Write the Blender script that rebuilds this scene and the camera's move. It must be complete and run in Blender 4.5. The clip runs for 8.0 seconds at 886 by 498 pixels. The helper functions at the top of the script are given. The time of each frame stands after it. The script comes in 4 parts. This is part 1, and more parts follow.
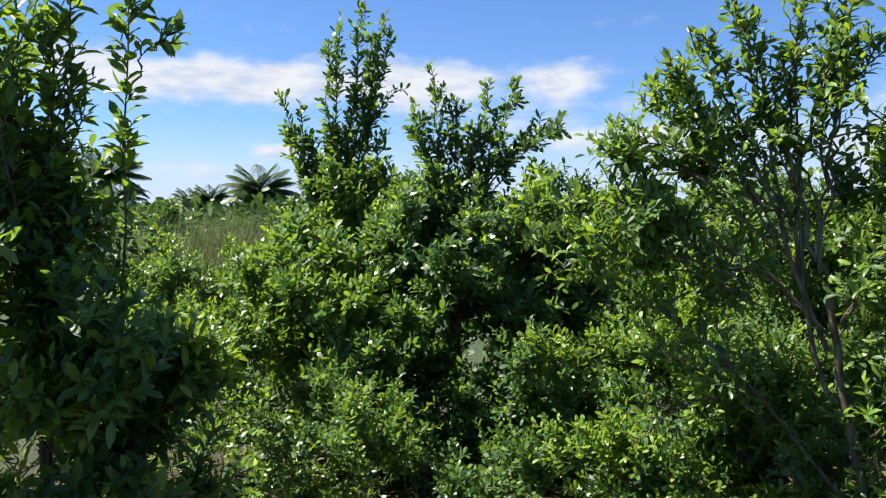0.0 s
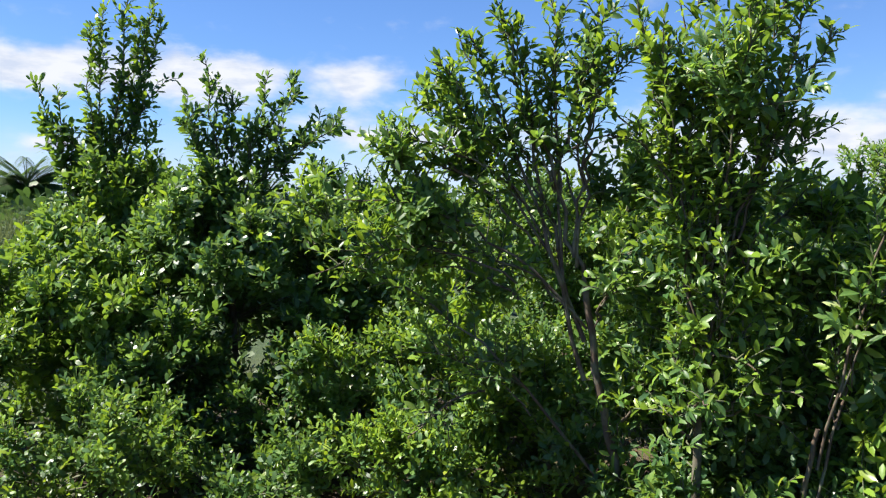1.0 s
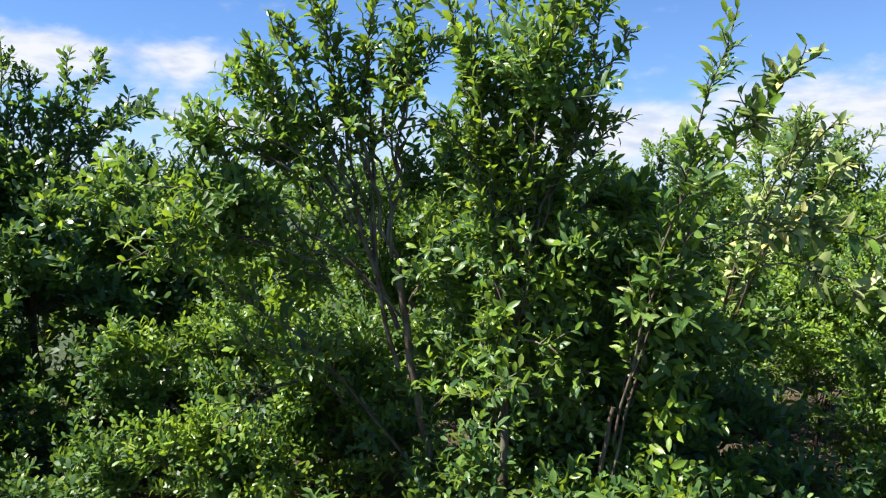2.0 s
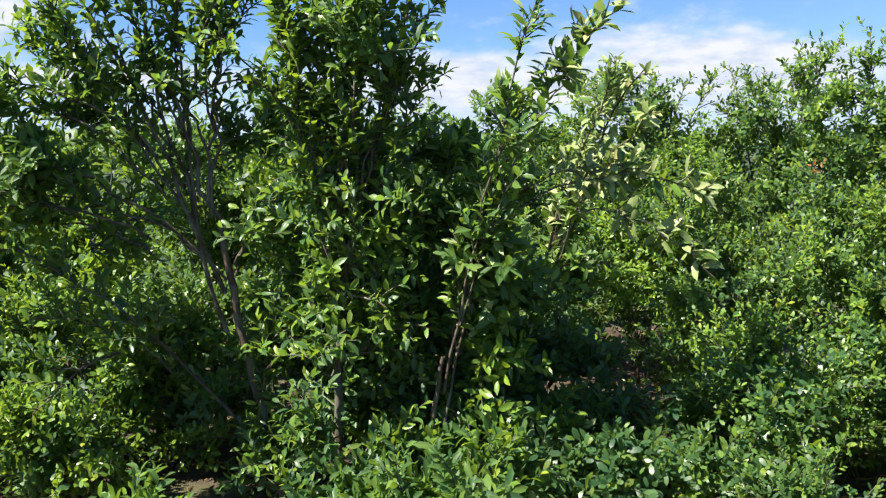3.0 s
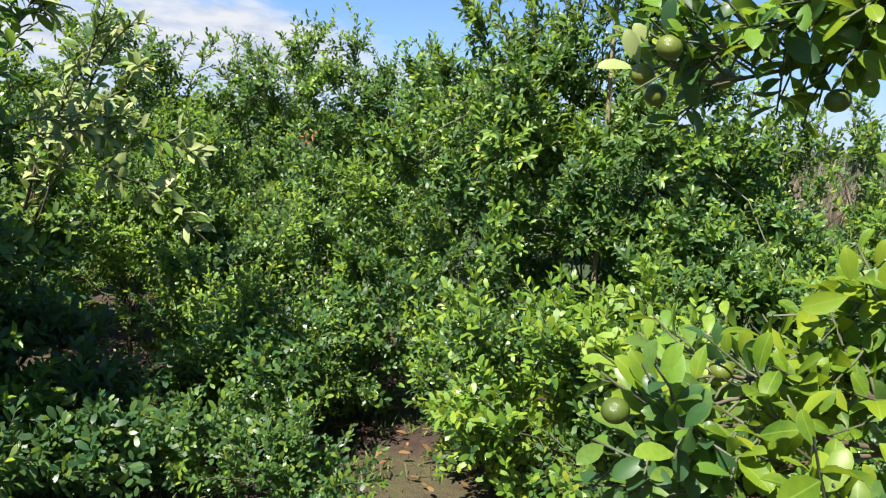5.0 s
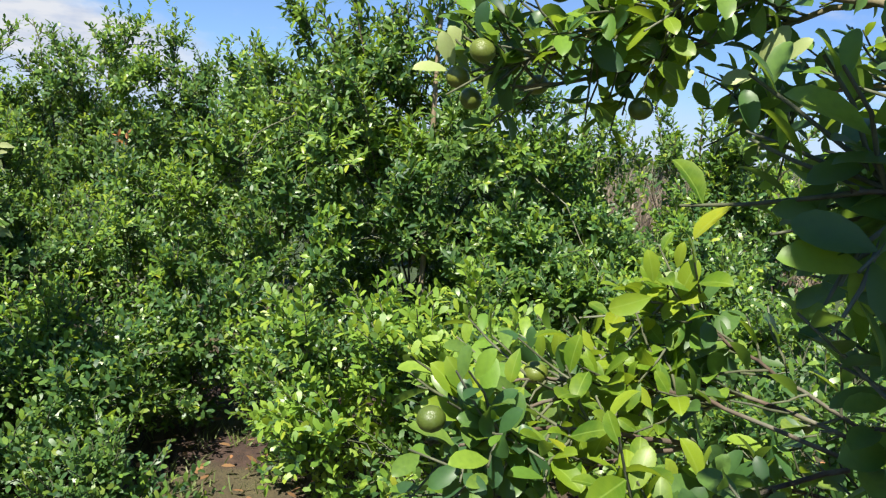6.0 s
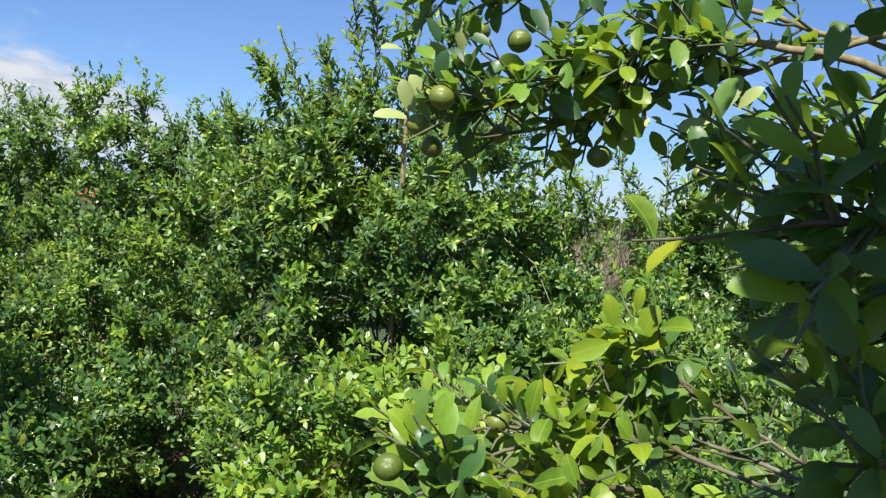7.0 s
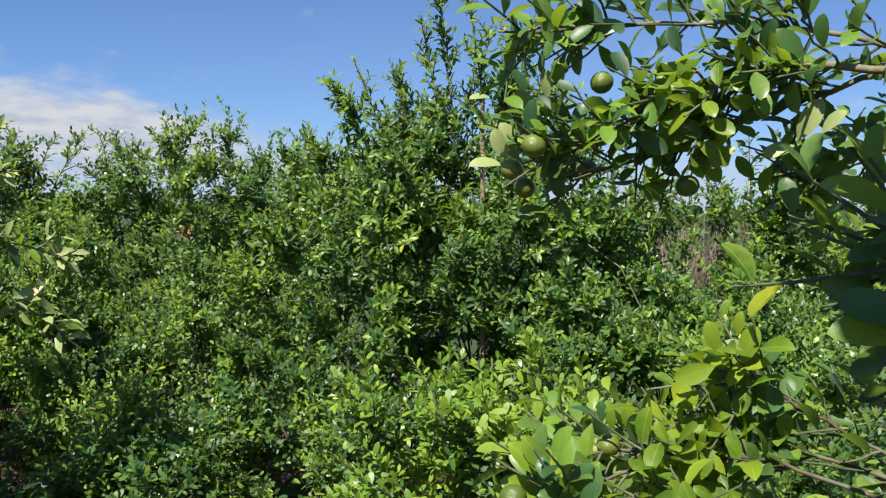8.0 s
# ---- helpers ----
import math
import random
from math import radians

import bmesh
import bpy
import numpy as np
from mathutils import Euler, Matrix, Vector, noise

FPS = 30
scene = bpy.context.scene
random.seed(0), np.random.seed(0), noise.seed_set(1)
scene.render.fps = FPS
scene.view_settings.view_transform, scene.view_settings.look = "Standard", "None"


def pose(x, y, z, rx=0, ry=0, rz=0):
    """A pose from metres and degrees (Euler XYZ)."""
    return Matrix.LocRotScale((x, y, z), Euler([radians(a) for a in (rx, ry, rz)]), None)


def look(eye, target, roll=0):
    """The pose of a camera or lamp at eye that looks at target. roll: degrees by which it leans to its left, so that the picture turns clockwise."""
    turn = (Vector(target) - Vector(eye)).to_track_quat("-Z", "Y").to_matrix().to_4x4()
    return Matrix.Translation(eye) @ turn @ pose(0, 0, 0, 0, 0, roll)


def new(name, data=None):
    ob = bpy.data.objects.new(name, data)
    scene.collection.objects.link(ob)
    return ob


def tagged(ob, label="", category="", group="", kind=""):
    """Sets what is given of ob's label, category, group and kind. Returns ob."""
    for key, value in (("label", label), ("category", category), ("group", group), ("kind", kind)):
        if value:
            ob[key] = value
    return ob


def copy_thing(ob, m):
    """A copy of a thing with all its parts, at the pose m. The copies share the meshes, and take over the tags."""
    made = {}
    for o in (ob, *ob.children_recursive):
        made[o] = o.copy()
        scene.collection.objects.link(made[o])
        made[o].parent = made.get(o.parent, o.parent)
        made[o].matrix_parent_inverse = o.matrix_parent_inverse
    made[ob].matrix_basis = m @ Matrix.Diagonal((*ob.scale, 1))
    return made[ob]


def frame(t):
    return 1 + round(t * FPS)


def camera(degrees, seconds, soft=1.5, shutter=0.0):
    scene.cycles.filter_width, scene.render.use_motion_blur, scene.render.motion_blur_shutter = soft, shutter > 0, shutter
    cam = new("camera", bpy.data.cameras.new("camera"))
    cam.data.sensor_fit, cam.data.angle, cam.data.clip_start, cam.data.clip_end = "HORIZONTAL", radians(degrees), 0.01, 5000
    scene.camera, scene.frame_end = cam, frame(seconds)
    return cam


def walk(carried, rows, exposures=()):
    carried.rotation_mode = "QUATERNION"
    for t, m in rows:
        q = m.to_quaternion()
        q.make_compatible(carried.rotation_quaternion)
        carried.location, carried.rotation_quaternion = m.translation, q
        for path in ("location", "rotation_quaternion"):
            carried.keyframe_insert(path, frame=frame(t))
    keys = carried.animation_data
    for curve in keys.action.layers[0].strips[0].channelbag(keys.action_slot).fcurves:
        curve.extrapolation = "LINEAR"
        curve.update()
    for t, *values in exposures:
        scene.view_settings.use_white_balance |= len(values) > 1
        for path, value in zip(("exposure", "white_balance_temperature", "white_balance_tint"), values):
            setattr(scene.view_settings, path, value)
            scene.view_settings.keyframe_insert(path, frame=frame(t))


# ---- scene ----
cam = camera(56.0, 8.0, 1.25)
ROWS = [      # seconds, place in metres, turns in degrees
    (0, -0.0087, -0.0178, 1.8041, 87.41, 0.06, -0.44),
    (0.5, 0.0473, 0.0057, 1.807, 87.34, 0.35, -7.32),
    (1, 0.1096, 0.0343, 1.7971, 87.32, -0.27, -14.48),
    (1.2, 0.1337, 0.0356, 1.7985, 87.25, -0.71, -17.06),
    (2.3, 0.2693, 0.0038, 1.8004, 85.87, -0.27, -28.53),
    (2.5, 0.2901, -0.0051, 1.8043, 85.19, 0.05, -30.65),
    (3, 0.3388, -0.0208, 1.8147, 83.3, 0.93, -36.04),
    (3.5, 0.3816, -0.0373, 1.812, 81.99, 0.32, -41.56),
    (4, 0.4184, -0.0378, 1.8012, 81.7, -1.31, -51.48),
    (4.5, 0.4258, -0.0137, 1.7897, 81.95, -3.33, -60.95),
    (5, 0.4528, -0.0091, 1.7825, 82.05, -4.34, -68.7),
    (5.2, 0.4679, -0.0153, 1.782, 82.17, -4.68, -71.97),
    (6.3, 0.5056, -0.0238, 1.7816, 84.58, -5.61, -82.25),
    (6.5, 0.5108, -0.0295, 1.7815, 85.65, -5.69, -83.31),
    (7, 0.5058, -0.0365, 1.7592, 87.77, -5.53, -82.25),
    (7.5, 0.467, -0.0273, 1.7777, 87.69, -3.02, -77.91),
    (8, 0.4238, -0.0136, 1.813, 87.82, -1.0, -76.97),
]
EXPOSURES = [(0.0, 1.46), (1.0, 1.56), (2.5, 1.54), (3.5, 1.58), (5.0, 1.42), (6.5, 1.32), (7.5, 1.22), (8.0, 1.08)]
walk(cam, [(t, pose(*place)) for t, *place in ROWS], EXPOSURES)

# ---- world, sun, exposure ----
SUN_DIR = Vector((-0.70, 0.16, 1.0)).normalized()      # towards the sun

world = bpy.data.worlds.new("sky")
scene.world = world
world.use_nodes = True
wn, wl = world.node_tree.nodes, world.node_tree.links
wn.clear()


def wmath(op, a, b=None, c=None, clamp=False):
    n = wn.new("ShaderNodeMath")
    n.operation, n.use_clamp = op, clamp
    for k, v in enumerate((a, b, c)):
        if v is None:
            continue
        if isinstance(v, (int, float)):
            n.inputs[k].default_value = v
        else:
            wl.new(v, n.inputs[k])
    return n.outputs[0]


sky = wn.new("ShaderNodeTexSky")
sky.sky_type = "NISHITA"
sky.sun_disc = False
sky.sun_elevation = math.asin(SUN_DIR.z)
sky.sun_rotation = math.atan2(SUN_DIR.x, SUN_DIR.y)
sky.air_density, sky.dust_density, sky.ozone_density = 1.0, 0.1, 3.0
wtc = wn.new("ShaderNodeTexCoord")
wsep = wn.new("ShaderNodeSeparateXYZ")
wl.new(wtc.outputs["Generated"], wsep.inputs[0])
AZ = wmath("MULTIPLY", wmath("ARCTAN2", wsep.outputs[0], wsep.outputs[1]), 57.2958)
EL = wmath("MULTIPLY", wmath("ARCSINE", wsep.outputs[2]), 57.2958)


def cloud_noise(sx, sy, detail, off):
    comb = wn.new("ShaderNodeCombineXYZ")
    wl.new(wmath("MULTIPLY_ADD", AZ, sx, off), comb.inputs[0])
    wl.new(wmath("MULTIPLY_ADD", EL, sy, off * 0.7), comb.inputs[1])
    n = wn.new("ShaderNodeTexNoise")
    n.inputs["Scale"].default_value = 1.0
    n.inputs["Detail"].default_value = detail
    n.inputs["Roughness"].default_value = 0.55
    wl.new(comb.outputs[0], n.inputs["Vector"])
    return n.outputs["Fac"]


def bank(az, el, waz, wel, amount, slope=0.0):
    """A soft cloud bank round a direction, in degrees; slope tilts it."""
    a = wmath("MULTIPLY_ADD", AZ, 1.0 / waz, -az / waz)
    e0 = wmath("MULTIPLY_ADD", AZ, -slope, az * slope - el)
    e = wmath("DIVIDE", wmath("ADD", EL, e0), wel)
    r = wmath("ADD", wmath("MULTIPLY", a, a), wmath("MULTIPLY", e, e))
    return wmath("MULTIPLY", wmath("EXPONENT", wmath("MULTIPLY", r, -1.0)), amount)


CLOUDS = [(-13, 8.6, 6, 1.3, 0.66), (-22, 9.0, 4, 1.2, 0.6), (-1.5, 8.6, 5, 1.5, 0.62), (-9, 8.8, 14, 1.9, 0.16), (8.6, 8.9, 2.3, 1.0, 0.62), (14, 4.9, 6, 0.9, 0.62), (7, 6.6, 10, 2.6, 0.24),
          (-10.5, 4.0, 2.4, 0.6, 0.6), (-17, 2.9, 5, 0.8, 0.3), (45, 4.4, 14, 2.8, 0.62, -0.02), (30, 4.4, 8, 2.0, 0.4),
          (58, 4.9, 9, 2.0, 0.55, -0.24), (-60, 8, 25, 4, 0.5), (140, 7, 30, 4, 0.5), (-130, 9, 30, 5, 0.5)]
mass = cloud_noise(0.3, 0.6, 6.0, 3.1)
for c in CLOUDS:
    mass = wmath("ADD", mass, bank(*c))
mr = wn.new("ShaderNodeMapRange")
mr.interpolation_type = "SMOOTHSTEP"
mr.inputs["From Min"].default_value, mr.inputs["From Max"].default_value = 0.58, 1.14
wl.new(mass, mr.inputs["Value"])
shade = cloud_noise(0.35, 1.1, 4.0, 11.0)
cr = wn.new("ShaderNodeValToRGB")
cr.color_ramp.elements[0].position, cr.color_ramp.elements[0].color = 0.36, (4.9, 5.5, 6.8, 1)
cr.color_ramp.elements[1].position, cr.color_ramp.elements[1].color = 0.58, (6.7, 6.9, 7.4, 1)
wl.new(shade, cr.inputs[0])
wmix = wn.new("ShaderNodeMix")
wmix.data_type = "RGBA"
wl.new(mr.outputs[0], wmix.inputs[0])
clear = wn.new("ShaderNodeMix")
clear.data_type, clear.blend_type = "RGBA", "MULTIPLY"
clear.inputs[0].default_value = 1.0
clear.inputs[7].default_value = (0.66, 0.88, 1.25, 1)
wl.new(sky.outputs[0], clear.inputs[6])
haze = wn.new("ShaderNodeMapRange")
haze.interpolation_type = "SMOOTHSTEP"
for key, value in (("From Min", 0.5), ("From Max", 6.5), ("To Min", 0.85), ("To Max", 0.0)):
    haze.inputs[key].default_value = value
wl.new(EL, haze.inputs["Value"])
veil = wn.new("ShaderNodeMix")
veil.data_type = "RGBA"
wl.new(wmath("ADD", haze.outputs[0], bank(88, 9, 34, 9, 0.14), clamp=True), veil.inputs[0])
wl.new(clear.outputs[2], veil.inputs[6])
veil.inputs[7].default_value = (5.2, 6.2, 8.0, 1)
wl.new(veil.outputs[2], wmix.inputs[6])
wl.new(cr.outputs[0], wmix.inputs[7])
bg = wn.new("ShaderNodeBackground")
bg.inputs["Strength"].default_value = 0.047
wl.new(wmix.outputs[2], bg.inputs["Color"])
wout = wn.new("ShaderNodeOutputWorld")
wl.new(bg.outputs[0], wout.inputs["Surface"])

sun_data = bpy.data.lights.new("sun", "SUN")
sun_data.energy, sun_data.angle, sun_data.color = 5.0, radians(0.5), (1.0, 0.94, 0.83)
sun = new("sun", sun_data)
sun.matrix_world = look(SUN_DIR * 40, (0, 0, 0))


# ---- materials ----
class Mat:
    """A node material with a few shorthands."""

    def __init__(self, name):
        self.m = bpy.data.materials.new(name)
        self.m.use_nodes = True
        self.n, self.l = self.m.node_tree.nodes, self.m.node_tree.links
        self.n.clear()
        self.out = self.n.new("ShaderNodeOutputMaterial")

    def add(self, kind, **ins):
        nd = self.n.new(kind)
        for k, v in ins.items():
            self.put(nd, k.replace("_", " "), v)
        return nd

    def put(self, nd, key, v):
        if isinstance(v, bpy.types.NodeSocket):
            self.l.new(v, nd.inputs[key])
        else:
            nd.inputs[key].default_value = v

    def noise(self, scale, detail=4, vec=None, rough=0.55):
        nd = self.add("ShaderNodeTexNoise", Scale=scale, Detail=detail, Roughness=rough)
        self.l.new(vec or self.obj(), nd.inputs["Vector"])
        return nd.outputs["Fac"]

    def obj(self):
        return self.n.new("ShaderNodeTexCoord").outputs["Object"]

    def ramp(self, fac, *stops):
        nd = self.n.new("ShaderNodeValToRGB")
        els = nd.color_ramp.elements
        while len(els) < len(stops):
            els.new(0.5)
        for e, (p, c) in zip(els, stops):
            e.position, e.color = p, (*c, 1)
        self.l.new(fac, nd.inputs[0])
        return nd.outputs[0]

    def mix(self, fac, a, b, blend="MIX"):
        nd = self.n.new("ShaderNodeMix")
        nd.data_type, nd.blend_type = "RGBA", blend
        for k, v in ((0, fac), (6, a), (7, b)):
            if isinstance(v, bpy.types.NodeSocket):
                self.l.new(v, nd.inputs[k])
            else:
                nd.inputs[k].default_value = v if k == 0 else (*v, 1)
        return nd.outputs[2]

    def bump(self, height, strength, dist):
        nd = self.add("ShaderNodeBump", Strength=strength, Distance=dist, Height=height)
        return nd.outputs[0]

    def done(self, shader):
        self.l.new(shader, self.out.inputs["Surface"])
        return self.m


def leaf_material(name, dark, mid, light, through_colour, through_amount=0.34, gloss=0.44, by_object=False):
    m = Mat(name)
    if by_object:
        rnd = m.n.new("ShaderNodeObjectInfo").outputs["Random"]
    else:
        rnd = m.n.new("ShaderNodeNewGeometry").outputs["Random Per Island"]
    col = m.ramp(rnd, (0.0, dark), (0.55, mid), (0.9, light), (1.0, (light[0] * 1.5, light[1] * 1.15, light[2])))
    patch = m.noise(1.7, 2)
    col = m.mix(m.ramp(patch, (0.4, (0, 0, 0)), (0.62, (0.42, 0.42, 0.42))), col, light)
    col = m.mix(m.ramp(m.noise(160, 3), (0.42, (0, 0, 0)), (0.72, (0.35, 0.35, 0.35))), col, (dark[0] * 0.8, dark[1] * 0.75, dark[2] * 0.8))
    if by_object:      # pale midrib and faint side veins in the leaf's own space
        sep = m.n.new("ShaderNodeSeparateXYZ")
        m.l.new(m.obj(), sep.inputs[0])
        ay = m.add("ShaderNodeMath")
        ay.operation = "ABSOLUTE"
        m.l.new(sep.outputs[1], ay.inputs[0])
        along = m.add("ShaderNodeMath")
        along.operation = "MULTIPLY_ADD"
        m.l.new(ay.outputs[0], along.inputs[0])
        along.inputs[1].default_value = -0.8
        m.l.new(sep.outputs[0], along.inputs[2])
        wave = m.add("ShaderNodeMath")
        wave.operation = "PINGPONG"
        m.l.new(along.outputs[0], wave.inputs[0])
        wave.inputs[1].default_value = 0.055
        rib = m.ramp(ay.outputs[0], (0.006, (0.4, 0.4, 0.4)), (0.018, (0, 0, 0)))
        side = m.ramp(wave.outputs[0], (0.004, (0.14, 0.14, 0.14)), (0.012, (0, 0, 0)))
        col = m.mix(rib, m.mix(side, col, (0.2, 0.33, 0.05)), (0.28, 0.40, 0.08))
    sheen = m.add("ShaderNodeMapRange", Value=rnd)
    sheen.inputs["To Min"].default_value, sheen.inputs["To Max"].default_value = gloss + 0.08, gloss - 0.1
    bs = m.add("ShaderNodeBsdfPrincipled", Base_Color=col, Roughness=sheen.outputs[0])
    bs.inputs["Specular IOR Level"].default_value = 0.36
    tr = m.add("ShaderNodeBsdfTranslucent", Color=m.mix(rnd, through_colour, tuple(c * 0.7 for c in through_colour)))
    mx = m.add("ShaderNodeMixShader", Fac=through_amount)
    m.l.new(bs.outputs[0], mx.inputs[1])
    m.l.new(tr.outputs[0], mx.inputs[2])
    return m.done(mx.outputs[0])


LEAF_CITRUS = leaf_material("citrus_leaf", (0.020, 0.058, 0.026), (0.047, 0.114, 0.032), (0.122, 0.206, 0.037), (0.29, 0.47, 0.05), 0.29, 0.42)
LEAF_YOUNG = leaf_material("young_citrus_leaf", (0.074, 0.165, 0.024), (0.132, 0.242, 0.030), (0.22, 0.32, 0.038), (0.41, 0.58, 0.035), 0.34)
LEAF_PALE = leaf_material("pale_leaf_underside", (0.21, 0.28, 0.09), (0.28, 0.35, 0.125), (0.36, 0.40, 0.18), (0.30, 0.42, 0.10), 0.3, 0.5)
# Darker and bluer: puts shade and sky sheen into the leaf colour.
LEAF_BROAD_OR_SHADED = leaf_material("broad_or_shaded_leaf", (0.020, 0.060, 0.028), (0.042, 0.100, 0.036), (0.092, 0.160, 0.041), (0.26, 0.44, 0.055), 0.31, 0.36)
LEAF_SINGLE = leaf_material("single_citrus_leaf", (0.022, 0.064, 0.031), (0.05, 0.12, 0.039), (0.125, 0.21, 0.045), (0.29, 0.48, 0.055), 0.4, 0.42, True)
LEAF_DRY = leaf_material("withered_leaf", (0.13, 0.07, 0.03), (0.22, 0.125, 0.055), (0.33, 0.19, 0.09), (0.26, 0.14, 0.05), 0.3, 0.7)
LEAF_RUST = leaf_material("rusty_dead_leaf", (0.22, 0.09, 0.03), (0.30, 0.14, 0.05), (0.36, 0.17, 0.06), (0.34, 0.16, 0.05), 0.3, 0.7)
LEAF_FAR = leaf_material("far_foliage", (0.024, 0.06, 0.014), (0.044, 0.088, 0.02), (0.068, 0.12, 0.028), (0.12, 0.22, 0.04), 0.3, 0.5)
LEAF_NEAR = leaf_material("near_citrus_leaf", (0.03, 0.088, 0.009), (0.095, 0.18, 0.013), (0.215, 0.295, 0.02), (0.36, 0.50, 0.03), 0.38, 0.45, True)
LEAF_FLUSH = leaf_material("flush_citrus_leaf", (0.10, 0.19, 0.018), (0.17, 0.27, 0.024), (0.26, 0.33, 0.03), (0.42, 0.56, 0.035), 0.36, 0.4, True)


def bark_material(name, a, b):
    m = Mat(name)
    vec = m.add("ShaderNodeMapping", Vector=m.obj(), Scale=(1, 1, 0.25)).outputs[0]
    n1, n2 = m.noise(60, 5, vec), m.noise(9, 3)
    col = m.mix(m.ramp(n2, (0.45, (0, 0, 0)), (0.65, (0.6, 0.6, 0.6))), m.ramp(n1, (0.3, a), (0.7, b)), (0.17, 0.18, 0.13))
    bs = m.add("ShaderNodeBsdfPrincipled", Base_Color=col, Roughness=0.85, Normal=m.bump(n1, 0.6, 0.006))
    return m.done(bs.outputs[0])


BARK = bark_material("citrus_bark", (0.036, 0.026, 0.019), (0.105, 0.07, 0.047))
TWIG = bark_material("green_twig", (0.035, 0.042, 0.02), (0.085, 0.095, 0.042))
BARK_PALE = bark_material("pale_twig_bark", (0.085, 0.072, 0.036), (0.2, 0.165, 0.09))
PALM_BARK = bark_material("palm_bark", (0.10, 0.09, 0.075), (0.24, 0.22, 0.19))
STAKE = bark_material("weathered_stake", (0.13, 0.09, 0.055), (0.30, 0.22, 0.14))


def fruit_material():
    m = Mat("green_citrus_peel")
    rnd = m.n.new("ShaderNodeObjectInfo").outputs["Random"]
    col = m.ramp(rnd, (0.0, (0.055, 0.088, 0.014)), (0.6, (0.085, 0.122, 0.018)), (1.0, (0.16, 0.18, 0.028)))
    col = m.mix(m.ramp(m.noise(40, 2), (0.4, (0, 0, 0)), (0.7, (0.5, 0.5, 0.5))), col, (0.14, 0.165, 0.03))
    pores = m.add("ShaderNodeTexVoronoi", Scale=520.0, Vector=m.obj()).outputs["Distance"]
    bs = m.add("ShaderNodeBsdfPrincipled", Base_Color=col, Roughness=0.36, Normal=m.bump(pores, 0.25, 0.001))
    return m.done(bs.outputs[0])


PEEL = fruit_material()


def soil_material():
    m = Mat("red_brown_soil")
    n1, n2, n3 = m.noise(0.8, 4), m.noise(14, 6, rough=0.7), m.noise(90, 3)
    # Red-brown soil tones, darkened to stand in for shade between the bushes.
    col = m.ramp(n2, (0.3, (0.024, 0.014, 0.010)), (0.55, (0.05, 0.028, 0.019)), (0.75, (0.11, 0.068, 0.044)))
    col = m.mix(m.ramp(n1, (0.48, (0, 0, 0)), (0.62, (0.6, 0.6, 0.6))), col, (0.10, 0.10, 0.035))
    away = m.add("ShaderNodeVectorMath")
    away.operation = "DISTANCE"
    m.l.new(m.obj(), away.inputs[0])
    away.inputs[1].default_value = (3, 3, 0)
    reach = m.add("ShaderNodeMapRange")
    reach.inputs["From Min"].default_value, reach.inputs["From Max"].default_value = 4.5, 8.0
    m.l.new(away.outputs["Value"], reach.inputs["Value"])
    weeds = m.ramp(n2, (0.3, (0.014, 0.028, 0.008)), (0.6, (0.036, 0.062, 0.016)), (0.8, (0.075, 0.085, 0.032)))
    col = m.mix(reach.outputs[0], col, weeds)
    bs = m.add("ShaderNodeBsdfPrincipled", Base_Color=col, Roughness=0.95, Normal=m.bump(m.mix(0.4, n2, n3), 0.9, 0.04))
    return m.done(bs.outputs[0])


SOIL = soil_material()


def grass_material(name, a, b):
    m = Mat(name)
    rnd = m.n.new("ShaderNodeNewGeometry").outputs["Random Per Island"]
    bs = m.add("ShaderNodeBsdfPrincipled", Base_Color=m.ramp(rnd, (0.0, a), (1.0, b)), Roughness=0.6)
    tr = m.add("ShaderNodeBsdfTranslucent", Color=(*b, 1))
    mx = m.add("ShaderNodeMixShader", Fac=0.3)
    m.l.new(bs.outputs[0], mx.inputs[1])
    m.l.new(tr.outputs[0], mx.inputs[2])
    return m.done(mx.outputs[0])


GRASS = grass_material("grass_blade", (0.06, 0.10, 0.02), (0.16, 0.19, 0.06))
STRAW = grass_material("dry_reed", (0.16, 0.13, 0.09), (0.33, 0.27, 0.20))


# ---- mesh builders ----
RNG = np.random.default_rng(7)


def unit(v):
    return v / np.maximum(np.linalg.norm(v, axis=-1, keepdims=True), 1e-9)


def leaf_shape(level):
    """A citrus leaf of length 1 along x, folded along its midrib and curved: corners and faces."""
    if level == 0:
        v = [(0, 0, 0), (0.36, 0.19, 0.035), (0.36, -0.19, 0.035), (0.78, 0.19, 0.02), (0.78, -0.19, 0.02), (1, 0, -0.05)]
        return np.array(v), [(0, 2, 1), (1, 2, 4, 3), (3, 4, 5)]
    rows = ((0.31, 0.17, 0.012), (0.70, 0.168, -0.02)) if level == 1 else ((0.12, 0.07, 0.0), (0.30, 0.17, 0.014), (0.56, 0.235, 0.0), (0.80, 0.205, -0.035), (0.94, 0.115, -0.075))
    v = [(0, 0, 0)]
    for x, w, z in rows:
        v += [(x, w, z + w * 0.32), (x, 0, z), (x, -w, z + w * 0.32)]
    v.append((1.0, 0, -0.11))
    f = [(0, 2, 1), (0, 3, 2)]
    for k in range(1, 3 * len(rows) - 3, 3):
        f += [(k, k + 1, k + 4, k + 3), (k + 1, k + 2, k + 5, k + 4)]
    k = 3 * len(rows) - 2
    return np.array(v), f + [(k, k + 1, k + 3), (k + 1, k + 2, k + 3)]


def blade_shape():
    return np.array([(0, 0.012, 0), (0, -0.012, 0), (0.55, 0.009, 0.0), (0.55, -0.009, 0.0), (1, 0, -0.12)]), [(0, 1, 3, 2), (2, 3, 4)]


